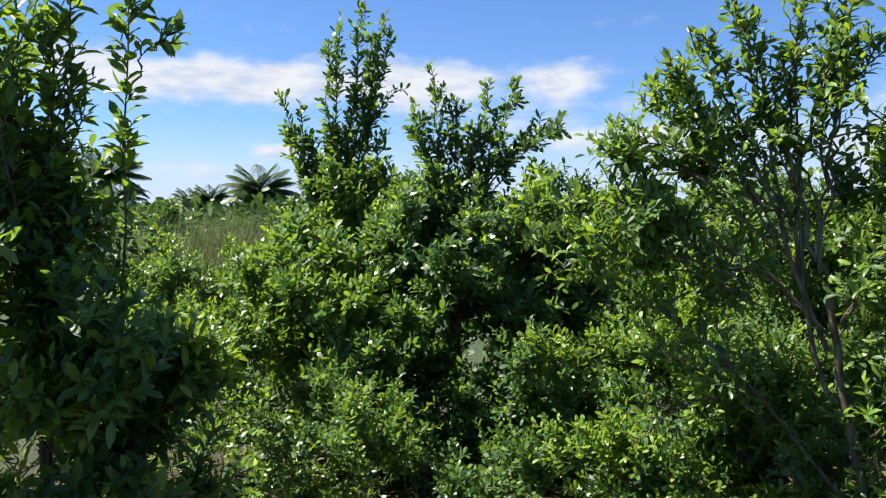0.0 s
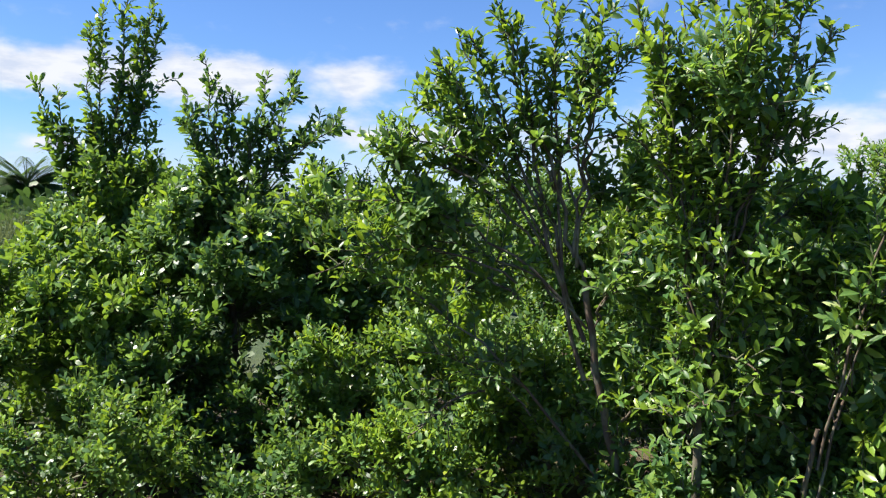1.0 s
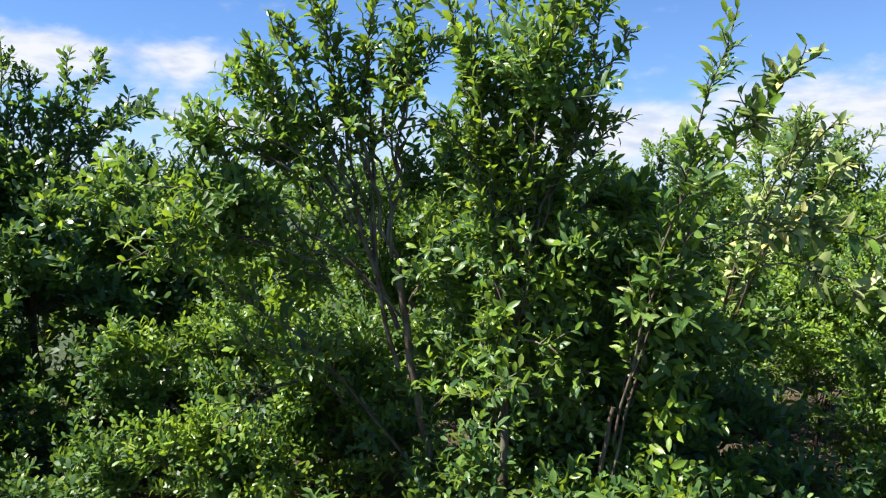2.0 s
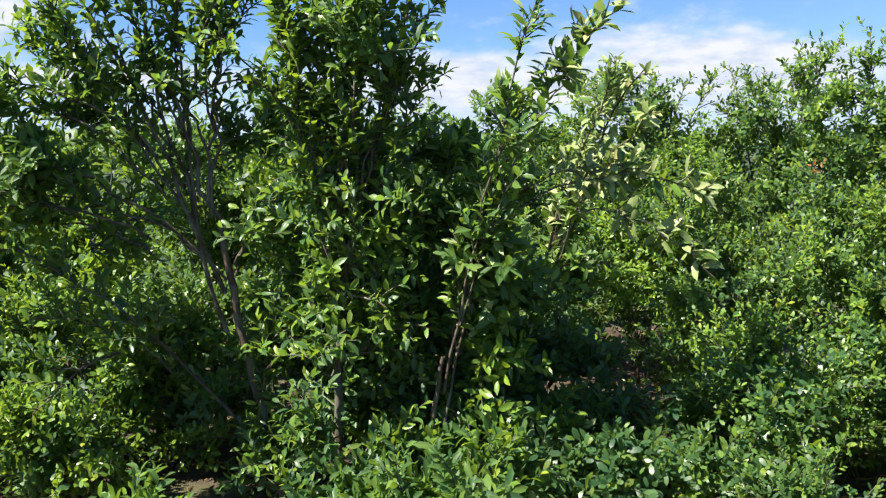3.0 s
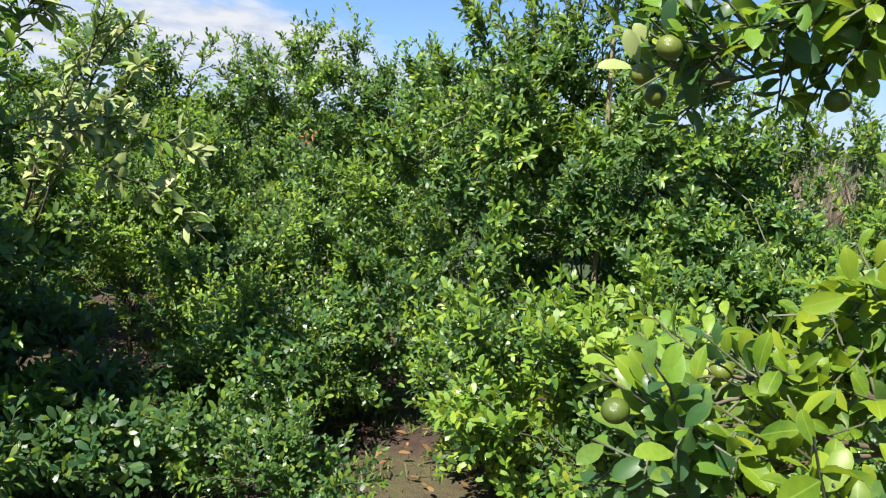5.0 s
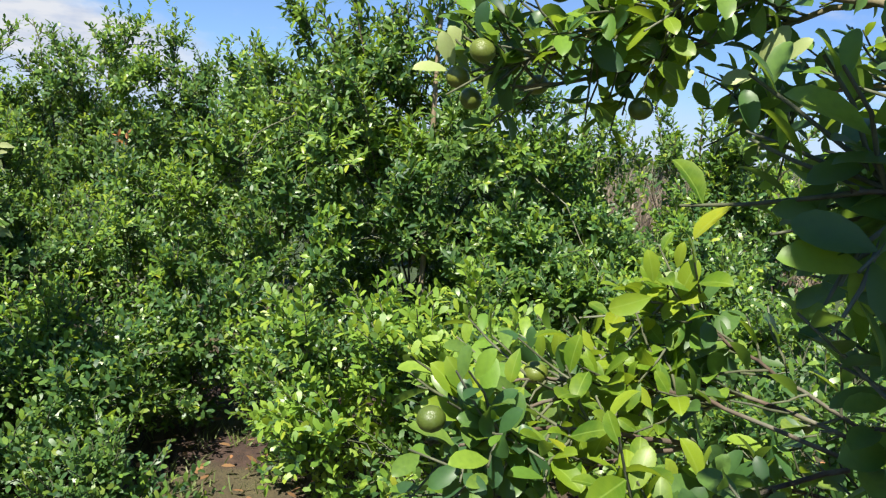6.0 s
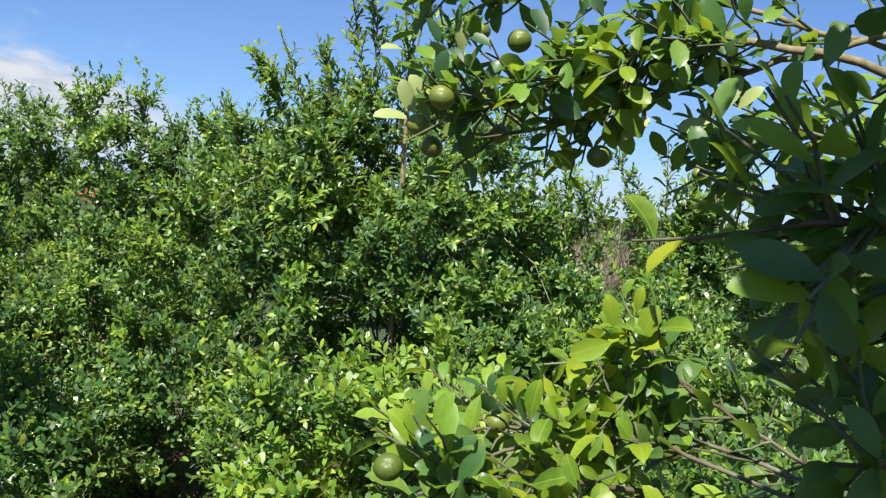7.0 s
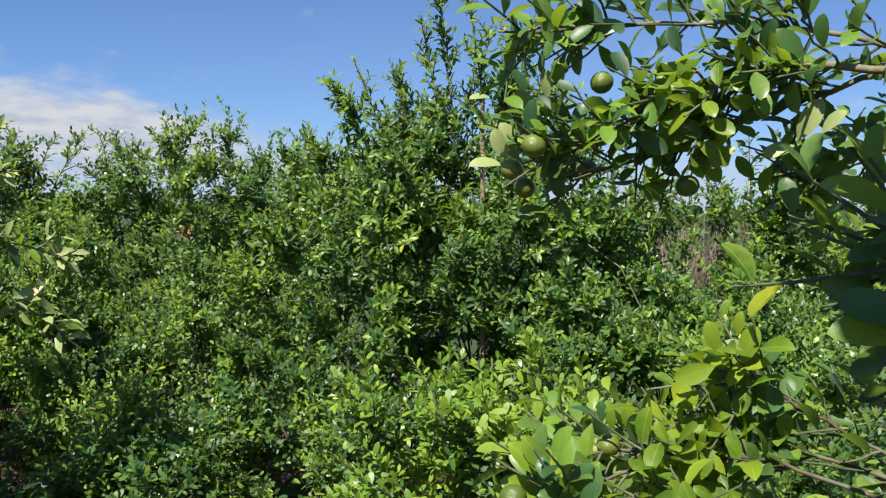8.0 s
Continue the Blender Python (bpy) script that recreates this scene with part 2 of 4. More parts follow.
def fast_mesh(name, verts, faces_by_size, materials, smooth=True):
    """A mesh from arrays: faces_by_size is a list of (faces n x k, material index n)."""
    me = bpy.data.meshes.new(name)
    me.vertices.add(len(verts))
    me.vertices.foreach_set("co", np.asarray(verts, dtype=np.float32).ravel())
    loops = np.concatenate([f.ravel() for f, _ in faces_by_size])
    sizes = np.concatenate([np.full(len(f), f.shape[1]) for f, _ in faces_by_size])
    mats = np.concatenate([m for _, m in faces_by_size])
    me.loops.add(len(loops))
    me.loops.foreach_set("vertex_index", loops.astype(np.int32))
    me.polygons.add(len(sizes))
    me.polygons.foreach_set("loop_start", np.concatenate(([0], np.cumsum(sizes)[:-1])).astype(np.int32))
    me.polygons.foreach_set("loop_total", sizes.astype(np.int32))
    me.polygons.foreach_set("material_index", mats.astype(np.int32))
    me.polygons.foreach_set("use_smooth", np.full(len(sizes), smooth))
    for m in materials:
        me.materials.append(m)
    me.update(calc_edges=True)
    return me


def scatter_mesh(name, shape, pos, way, up, size, mat_index, materials, width=None):
    """One mesh of many small copies of a shape: x along way, z near up."""
    tv, tf = shape
    x = unit(way)
    y = unit(np.cross(up, x))
    z = np.cross(x, y)
    w = size if width is None else width
    co = (pos[:, None, :] + tv[None, :, 0:1] * (x * size[:, None])[:, None, :] + tv[None, :, 1:2] * (y * w[:, None])[:, None, :]
          + tv[None, :, 2:3] * (z * size[:, None])[:, None, :])
    n, k = len(pos), len(tv)
    off = (np.arange(n) * k)[:, None, None]
    groups = []
    for s in sorted({len(f) for f in tf}):
        fs = np.array([f for f in tf if len(f) == s])
        groups.append(((fs[None] + off).reshape(-1, s), np.repeat(mat_index, len(fs))))
    return fast_mesh(name, co.reshape(-1, 3), groups, materials)


class Tubes:
    """Gathers tapered tubes along polylines into one mesh."""

    def __init__(self):
        self.v, self.f, self.count = [], [], 0

    def add(self, pts, radii, sides):
        pts, radii = np.asarray(pts, float), np.asarray(radii, float)
        d = unit(np.gradient(pts, axis=0))
        ref = np.where(np.abs(d[:, 2:3]) > 0.9, [[1.0, 0, 0]], [[0, 0, 1.0]])
        a = unit(np.cross(d, ref))
        b = np.cross(d, a)
        ang = np.arange(sides) * 2 * np.pi / sides
        ring = pts[:, None] + radii[:, None, None] * (np.cos(ang)[None, :, None] * a[:, None] + np.sin(ang)[None, :, None] * b[:, None])
        n = len(pts)
        i = np.arange(n - 1)[:, None] * sides
        j = np.arange(sides)[None]
        q = np.stack([i + j, i + (j + 1) % sides, i + sides + (j + 1) % sides, i + sides + j], -1).reshape(-1, 4)
        self.v.append(ring.reshape(-1, 3))
        self.f.append(q + self.count)
        self.count += n * sides

    def mesh(self, name, material, origin):
        v, f = np.concatenate(self.v) - origin, np.concatenate(self.f)
        return fast_mesh(name, v, [(f, np.zeros(len(f), int))], [material])


def curve(a, b, n, rise=0.35, wobble=0.02):
    """A bent line from a to b that leaves a upwards."""
    a, b = np.asarray(a, float), np.asarray(b, float)
    t = np.linspace(0, 1, n)[:, None]
    ctrl = a + (b - a) * 0.45 + np.array([0, 0, rise * np.linalg.norm((b - a)[:2])])
    p = (1 - t) ** 2 * a + 2 * t * (1 - t) * ctrl + t ** 2 * b
    p[1:-1] += RNG.normal(0, wobble, (n - 2, 3)) * np.array([1, 1, 0.4])
    return p


class Leaves:
    """Gathers leaves along twigs."""

    def __init__(self):
        self.p, self.d, self.u, self.s, self.k = [], [], [], [], []

    def twig(self, pts, size, step, young, bare=0.12, spread=0.9, pale=0.0, face=None):
        """Leaves in a spiral along a twig, with a tuft at its tip."""
        pts = np.asarray(pts, float)
        step_way = pts[1:] - pts[:-1]
        length = np.sqrt((step_way ** 2).sum(1)).sum()
        n = max(3, int(length * (1 - bare) / step))
        s = np.minimum(bare + (1 - bare) * (np.arange(n) + RNG.uniform(0, 0.8, n)) / n, 1.0)
        at = s * (len(pts) - 1)
        low = np.minimum(at.astype(int), len(pts) - 2)
        p = pts[low] + step_way[low] * (at - low)[:, None]
        ax = unit(step_way[low])
        ref = np.array([0.31, 0.77, 0.2])
        a = unit(np.cross(ax, ref))
        b = np.cross(ax, a)
        ang = np.arange(n) * 2.4 + RNG.uniform(0, 6.28) + RNG.normal(0, 0.35, n)
        out = np.cos(ang)[:, None] * a + np.sin(ang)[:, None] * b
        tip = s[:, None]
        d = unit(ax * (0.45 + 0.5 * tip ** 2) + out * spread + np.array([0, 0, 0.16]) + RNG.normal(0, 0.18, (n, 3)))
        lean = np.array([-0.3, 0.0, 0.85]) if face is None else np.array([-0.35, 0.0, 0.7]) + 0.4 * np.asarray(face)
        up = unit(lean + ax * 0.3 + RNG.normal(0, 0.42, (n, 3)))
        sz = size * RNG.uniform(0.62, 1.15, n) * (1 - 0.35 * tip[:, 0] ** 4)
        self.p.append(p)
        self.d.append(d)
        self.u.append(up)
        self.s.append(sz)
        r = RNG.uniform(0, 1, n)
        k = np.where(r < young * (0.25 + 1.5 * tip[:, 0] ** 2), 1, 0)
        if pale:
            k = np.where(RNG.uniform(0, 1, n) < pale, 2, k)
        self.k.append(k)

    def arrays(self):
        return [np.concatenate(v) for v in (self.p, self.d, self.u, self.s, self.k)]


def part(name, me, parent, label="", kind=""):
    ob = new(name, me)
    ob.parent = parent
    return tagged(ob, label, kind=kind)


def fruit_mesh():
    bm = bmesh.new()
    bmesh.ops.create_uvsphere(bm, u_segments=14, v_segments=9, radius=1.0)
    for v in bm.verts:
        r = math.hypot(v.co.x, v.co.y)
        v.co.z *= 0.9
        v.co.z -= 0.12 * math.copysign(max(0.0, 0.4 - r), v.co.z)
    for f in bm.faces:
        f.smooth = True
    me = bpy.data.meshes.new("fruit")
    bm.to_mesh(me)
    me.materials.append(PEEL)
    return me


FRUIT = fruit_mesh()


def hang_fruit(parent, origin, place, radius):
    ob = part("fruit", FRUIT, parent)
    ob.matrix_basis = Matrix.LocRotScale(Vector(place) - Vector(origin), Euler(RNG.uniform(-0.5, 0.5, 3)), (radius,) * 3)
    return ob


def leaf_mesh(level, bend, material):
    tv, tf = leaf_shape(level)
    me = bpy.data.meshes.new("leaf")
    me.from_pydata([(a, b, c * bend) for a, b, c in tv], [], tf)
    me.polygons.foreach_set("use_smooth", [True] * len(me.polygons))
    me.materials.append(material)
    return me


LEAF_BLADES = [leaf_mesh(1, bend, LEAF_SINGLE) for bend in (0.7, 1.0, 1.5)]


def single_leaf(tree, origin, place, way, up, size, me, broad=1.0):
    x = Vector(way).normalized()
    y = Vector(up).cross(x).normalized()
    z = x.cross(y)
    ob = part("leaf", me, tree)
    ob.matrix_basis = Matrix.Translation(Vector(place) - Vector(origin)) @ Matrix((x, y, z)).transposed().to_4x4() @ Matrix.Diagonal((size, size * broad, size, 1))
    return ob


def citrus_tree(name, label, stem, limbs=(), mounds=(), leaf=0.085, step=0.016, young=0.2, level=1, radius=0.022, extra=2,
                fruits=0, material=None, category="tree", group="", pale=0.0, pale_limbs=(), wood=True, singles=0, bare=0.28):
    """stem: the trunk's line from the ground to its fork. limbs: tip x, y, z, half width of its plume and, optionally,
    where it starts and how stout it is.
    bare: the share of each limb without twigs. young: the share of yellow-green leaves, also raised to make a crown
    look sunlit.
        mounds: ellipsoids of fill: centre, half axes, number of twigs."""
    stem = np.asarray(stem, float)
    origin = stem[0].copy()
    origin[2] = 0.0
    tree = tagged(new(name), label, category, group)
    tree.location = origin
    trunk, twigs, crown = Tubes(), Tubes(), Leaves()
    stem[0, 2] = -0.06
    t = np.linspace(0, len(stem) - 1, max(7, 4 * len(stem)))
    line = np.stack([np.interp(t, np.arange(len(stem)), stem[:, c]) for c in range(3)], 1)
    line[1:-1, :2] += RNG.normal(0, radius * 0.2, (len(line) - 2, 2))
    trunk.add(line, np.linspace(radius * 1.25, radius * 0.8, len(line)), 9)
    part("trunk", trunk.mesh("trunk", BARK, origin), tree, "grey-brown bark trunk")
    anchors = [line]
    fork = stem[-1]
    grown = []
    for number, limb in enumerate(limbs):
        turned = 0.75 if number in pale_limbs else pale
        tip, wide = np.array(limb[:3]), limb[3]
        start = np.array(limb[4]) if len(limb) > 4 else fork - np.array([0, 0, RNG.uniform(0, 0.4) * (fork[2])])
        stout = limb[5] if len(limb) > 5 else 0.45 if len(limb) > 4 else 1.0
        if number > 2 and len(limb) == 4 and len(limbs) > 5:      # later limbs spring from the nearest of the first three
            base = min(grown[:1] + [g for g in grown if g[3] == 1.0][:3], key=lambda g: float(np.linalg.norm(g[0] - tip)))
            start, stout = base[2] + (base[0] - base[2]) * RNG.uniform(0.1, 0.42), 0.7
        grown.append((tip, wide, start, stout, turned))
        for _ in range(extra if wide > 0.11 and start[2] > 0.3 else 0):
            off = RNG.normal(0, 1.0, 3) * wide * np.array([0.75, 0.75, 0.3]) - np.array([0, 0, RNG.uniform(0.08, 0.55)])
            grown.append((tip + off, wide * 0.9, start + (tip - start) * RNG.uniform(0.15, 0.4), 0.55, turned))
    for tip, wide, start, stout, turned in grown:
        far = np.linalg.norm(tip - start)
        p = curve(start, tip, 12, 0.3, 0.014)
        anchors.append(p)
        tb = Tubes()
        tb.add(p, np.linspace(radius * 0.62 * stout, 0.003, len(p)), 6)
        part("limb", tb.mesh("limb", BARK, origin), tree)
        big = 1.18 if turned > 0.5 else 1.0      # large leaves on the pale shoots
        crown.twig(p[6:], leaf * big, step * 1.3 * big, young, 0.05, pale=turned)
        n = int(far * 0.75 / (0.034 + 0.10 * wide)) + 2
        for u in RNG.uniform(bare, 0.97, n):
            q = np.array([np.interp(u * 11, np.arange(12), p[:, c]) for c in range(3)])
            ax = unit(p[min(11, int(u * 11) + 1)] - p[int(u * 11)])
            side = unit(np.cross(ax, RNG.normal(0, 1, 3)))
            ln = max(0.07, wide * RNG.uniform(0.6, 1.35) * (1.15 - 0.55 * u))
            e = q + unit(side * 0.85 + ax * 0.75 + np.array([0, 0, 0.25])) * ln
            tw = curve(q, e, 4, 0.15, 0.006)
            twigs.add(tw, [0.0045, 0.0038, 0.003, 0.002], 4)
            crown.twig(tw, leaf * big, step * big, young, 0.15, pale=turned)
    bones = np.concatenate(anchors)
    for cx, cy, cz, rx, ry, rz, n in mounds:
        clumps = max(5, n // 17)
        d = unit(RNG.normal(0, 1, (clumps, 3)) + np.array([0, 0, 0.2]))
        lump = 1.0 + 0.28 * np.sin(d[:, 0] * 6 + cx * 9) * np.sin(d[:, 1] * 5 + cy * 5) + 0.12 * np.sin(d[:, 2] * 8 + cx * 4)
        inner = np.arange(clumps) % 4 == 0
        rr = lump * np.where(inner, RNG.uniform(0.2, 0.5, clumps), RNG.uniform(0.62, 0.95, clumps))
        for k in range(clumps):
            core = np.array([cx, cy, cz]) + d[k] * np.array([rx, ry, rz]) * rr[k] * 0.86
            core[2] = max(core[2], 0.1 + RNG.uniform(0, 0.12))
            near = bones[np.argmin(np.sum((bones - core) ** 2, 1) + 0.25 * np.abs(bones[:, 2] - core[2] * 0.6))]
            if wood and k % 2 == 0:
                twigs.add(curve(near, core, 6, 0.2, 0.025), [0.0055, 0.005, 0.0045, 0.004, 0.0035, 0.003], 4)
            # Inner clumps hold only dark leaves, to deepen the shade inside the crown.
            flush = 0.0 if inner[k] else young * RNG.choice([0.35, 0.8, 1.9])
            for _ in range(8):
                ax = unit(d[k] * 0.75 + np.array([0, 0, RNG.uniform(0.3, 1.0)]) + RNG.normal(0, 0.5, 3))
                tip = np.maximum(core + ax * RNG.uniform(0.17, 0.4), [-99, -99, 0.06])
                tw = curve(core + ax * 0.02, tip, 5, 0.06, 0.008)
                if wood:
                    twigs.add(tw, [0.0045, 0.004, 0.0035, 0.003, 0.002], 3)
                crown.twig(tw, leaf, step, flush, 0.12, pale=pale, face=d[k])
                for _ in range(2):
                    q = tw[RNG.integers(1, 4)]
                    e = q + unit(ax * 0.7 + RNG.normal(0, 0.7, 3)) * RNG.uniform(0.09, 0.19)
                    crown.twig(curve(q, np.maximum(e, [-99, -99, 0.05]), 3, 0.05, 0.004), leaf, step, flush, 0.08, pale=pale, face=d[k])
    if twigs.v:
        part("branchwork", twigs.mesh("branchwork", TWIG, origin), tree, kind="stuff")
    p, d, u, s, k = crown.arrays()
    if singles:
        order = np.argsort(np.linalg.norm(p - np.array([0.35, 0.0, 1.7]), axis=1) + 10.0 * (k > 1))
        for i in order[:singles]:
            single_leaf(tree, origin, p[i], d[i], u[i], s[i], LEAF_BLADES[int(i) % 3])
        p, d, u, s, k = [v[order[singles:]] for v in (p, d, u, s, k)]
    me = scatter_mesh("crown", leaf_shape(level), p - origin, d, u, s, k, [material or LEAF_CITRUS, LEAF_YOUNG, LEAF_PALE])
    part("crown", me, tree, kind="stuff")
    for i in RNG.choice(len(p), fruits, replace=False):
        hang_fruit(tree, origin, p[i] - np.array([0, 0, 0.03]), RNG.uniform(0.015, 0.021))
    return tree


# ---- ground ----
def ground_sheet():
    """One sheet, fine near the walk and coarse towards the horizon."""
    t = np.linspace(-1, 1, 161)
    s = np.sign(t) * (np.abs(t) * 12 + 1200 * np.abs(t) ** 9)
    x, y = np.meshgrid(s + 3, s + 3)
    z = np.zeros_like(x)
    for i in range(x.shape[0]):
        for j in range(x.shape[1]):
            r = math.hypot(x[i, j] - 3, y[i, j] - 3)
            if r < 40:
                z[i, j] = 0.05 * noise.noise((x[i, j] * 0.7, y[i, j] * 0.7, 0)) + 0.025 * noise.noise((x[i, j] * 3.1, y[i, j] * 3.1, 5))
    v = np.stack([x, y, z], -1).reshape(-1, 3)
    n = 161
    a = (np.arange(n - 1)[:, None] * n + np.arange(n - 1)[None]).ravel()
    f = np.stack([a, a + 1, a + n + 1, a + n], 1)
    return tagged(new("ground", fast_mesh("ground", v, [(f, np.zeros(len(f), int))], [SOIL])), "red-brown bare orchard soil with dry litter", "soil", kind="structure")


ground_sheet()

# ---- trees along the walk ----
citrus_tree("citrus_tree", "dark green broad-leaved citrus tree with one thin tall shoot",
            [(-1.62, 3.3, 0), (-1.58, 3.3, 0.5)],
            [(-1.5, 3.27, 2.85, 0.2), (-1.65, 3.2, 2.98, 0.22), (-1.44, 3.3, 2.70, 0.16), (-1.9, 3.1, 2.7, 0.3), (-1.75, 3.3, 2.4, 0.3),
             (-1.24, 3.38, 2.85, 0.06, (-1.32, 3.4, 0.9)), (-1.06, 3.42, 2.56, 0.05, (-1.25, 3.38, 2.3))],
            [(-1.75, 3.2, 1.35, 0.5, 0.5, 1.0, 420), (-1.28, 3.4, 0.62, 0.45, 0.42, 0.62, 320), (-1.42, 3.32, 0.95, 0.38, 0.34, 0.6, 200), (-1.7, 3.2, 0.32, 0.6, 0.4, 0.34, 200)], leaf=0.10, step=0.021, young=0.5, material=LEAF_BROAD_OR_SHADED, singles=300)
citrus_tree("citrus_tree", "green citrus tree with tall slender shoots above a rounded crown",
            [(-1.0, 7.0, 0), (-0.95, 7.0, 0.6)],
            [(-0.62, 7.17, 3.6, 0.14), (-0.44, 7.19, 3.5, 0.12), (-0.82, 7.15, 3.5, 0.12), (-0.68, 7.15, 3.0, 0.2), (-1.17, 7.1, 2.75, 0.18), (-1.32, 7.1, 2.78, 0.12), (-0.93, 7.14, 2.6, 0.22), (-0.45, 7.18, 2.5, 0.2), (-0.72, 7.1, 2.5, 0.22)],
            [(-0.9, 6.8, 0.95, 0.85, 0.75, 1.0, 620), (-1.0, 5.95, 0.75, 0.85, 0.7, 0.9, 520), (-0.65, 6.9, 1.7, 0.5, 0.45, 0.4, 180)], leaf=0.09, step=0.0165, young=0.22, extra=1, level=0)
# The dark leaf colour stands in for shade on this tree.
citrus_tree("citrus_tree", "citrus tree with several leafy tips, leaf colour darkened for shade",
            [(0.21, 6.5, 0), (0.16, 6.5, 0.8), (0.14, 6.55, 1.4)],
            [(-0.06, 6.6, 2.97, 0.2), (-0.2, 6.6, 2.6, 0.16), (0.15, 6.6, 2.7, 0.18), (0.43, 6.59, 2.86, 0.13), (0.62, 6.57, 2.82, 0.12), (0.95, 6.53, 2.5, 0.18), (0.72, 6.55, 2.35, 0.16), (0.1, 6.6, 2.3, 0.22)],
            [(0.2, 6.35, 1.0, 0.95, 0.75, 1.1, 680), (-0.1, 6.4, 1.65, 0.55, 0.4, 0.42, 160), (0.75, 6.4, 1.5, 0.5, 0.4, 0.45, 160), (-0.3, 5.6, 0.5, 0.5, 0.4, 0.6, 220)], leaf=0.09, step=0.0165, young=0.08, extra=1, material=LEAF_BROAD_OR_SHADED, level=0)
citrus_tree("citrus_tree", "tall citrus tree with leaning trunk and long bare limbs",
            [(2.09, 3.79, 0), (2.01, 3.83, 0.44), (1.9, 3.88, 1.0), (1.85, 3.9, 1.42)],
            [(1.45, 4.1, 2.85, 0.2), (1.24, 4.15, 2.72, 0.14), (1.4, 4.12, 2.98, 0.15), (1.68, 4.02, 3.08, 0.2), (2.02, 3.85, 3.08, 0.18), (1.12, 4.18, 2.5, 0.14), (0.93, 4.2, 2.15, 0.2),
             (0.73, 4.17, 1.52, 0.24, (2.0, 3.84, 0.3), 0.75), (0.66, 4.2, 1.85, 0.24), (0.85, 4.25, 1.65, 0.26, (1.86, 3.9, 1.2), 0.6), (1.91, 3.9, 2.9, 0.2), (1.85, 3.92, 2.6, 0.22), (2.08, 3.75, 2.65, 0.2), (1.05, 4.3, 1.05, 0.28, (1.6, 4.0, 0.75), 0.4),
             (2.14, 3.74, 1.2, 0.2, (1.98, 3.84, 0.6), 0.3), (1.95, 3.72, 1.6, 0.2, (1.88, 3.89, 1.15), 0.3)],
            [(1.1, 4.25, 1.65, 0.55, 0.35, 0.4, 130), (2.0, 4.1, 1.75, 0.36, 0.2, 0.4, 80), (1.2, 4.35, 1.95, 0.5, 0.25, 0.45, 140)], leaf=0.084, step=0.0195, young=0.42, radius=0.021, fruits=14, extra=1, singles=300, bare=0.36)
citrus_tree("citrus_tree", "tall dense citrus tree with a forked pale-brown stem",
            [(2.2, 3.45, 0), (2.19, 3.41, 0.6), (2.2, 3.4, 1.05)],
            [(2.36, 3.35, 2.4, 0.22), (2.1, 3.48, 2.78, 0.17), (2.27, 3.4, 3.02, 0.2), (2.43, 3.3, 2.95, 0.2), (2.6, 3.18, 2.75, 0.15), (2.6, 3.2, 2.2, 0.2), (2.0, 3.55, 2.5, 0.17), (1.94, 3.58, 2.78, 0.18), (2.08, 3.52, 2.15, 0.25), (2.2, 3.44, 1.9, 0.25),
             (2.36, 3.26, 1.3, 0.22, (2.2, 3.41, 0.7), 0.3), (2.02, 3.36, 1.25, 0.22, (2.2, 3.42, 0.6), 0.3), (2.22, 3.22, 1.6, 0.2, (2.2, 3.4, 1.0), 0.3)],
            [(2.42, 3.6, 1.2, 0.42, 0.35, 0.8, 280), (2.25, 3.72, 0.5, 0.4, 0.28, 0.45, 150), (2.1, 3.22, 0.4, 0.32, 0.14, 0.36, 90), (2.36, 3.4, 2.15, 0.32, 0.28, 0.55, 120)], leaf=0.082, step=0.0185, young=0.45, radius=0.02, singles=300, bare=0.3)
citrus_tree("citrus_tree", "citrus tree with two long shoots of large pale leaves",
            [(2.5, 3.13, 0), (2.52, 3.1, 0.55), (2.57, 3.07, 0.86)],
            [(2.88, 2.7, 2.62, 0.15), (3.11, 2.47, 2.41, 0.12, (3.0, 2.9, 1.95)), (3.0, 3.0, 2.1, 0.2), (3.54, 2.32, 1.59, 0.12, (2.85, 2.95, 1.5)), (3.31, 2.54, 1.72, 0.1, (2.85, 2.95, 1.55)), (2.75, 3.25, 1.85, 0.25), (2.9, 3.05, 1.75, 0.2)],
            [(2.85, 3.3, 1.1, 0.42, 0.4, 0.75, 300), (3.0, 3.3, 0.5, 0.4, 0.35, 0.45, 150)], leaf=0.095, step=0.018, young=0.5, pale=0.04, pale_limbs=(1, 3, 4), singles=300, extra=1, radius=0.012)
citrus_tree("citrus_tree", "citrus tree with a spreading branch of pale turned leaves",
            [(3.92, 4.05, 0), (3.88, 3.95, 0.9)],
            [(3.74, 2.88, 2.22, 0.12), (3.62, 2.94, 2.27, 0.12), (3.8, 3.3, 1.7, 0.16)],
            [(3.98, 4.08, 0.7, 0.48, 0.45, 0.6, 300)], leaf=0.09, step=0.018, young=0.25, pale=0.04, pale_limbs=(0, 1), extra=1)

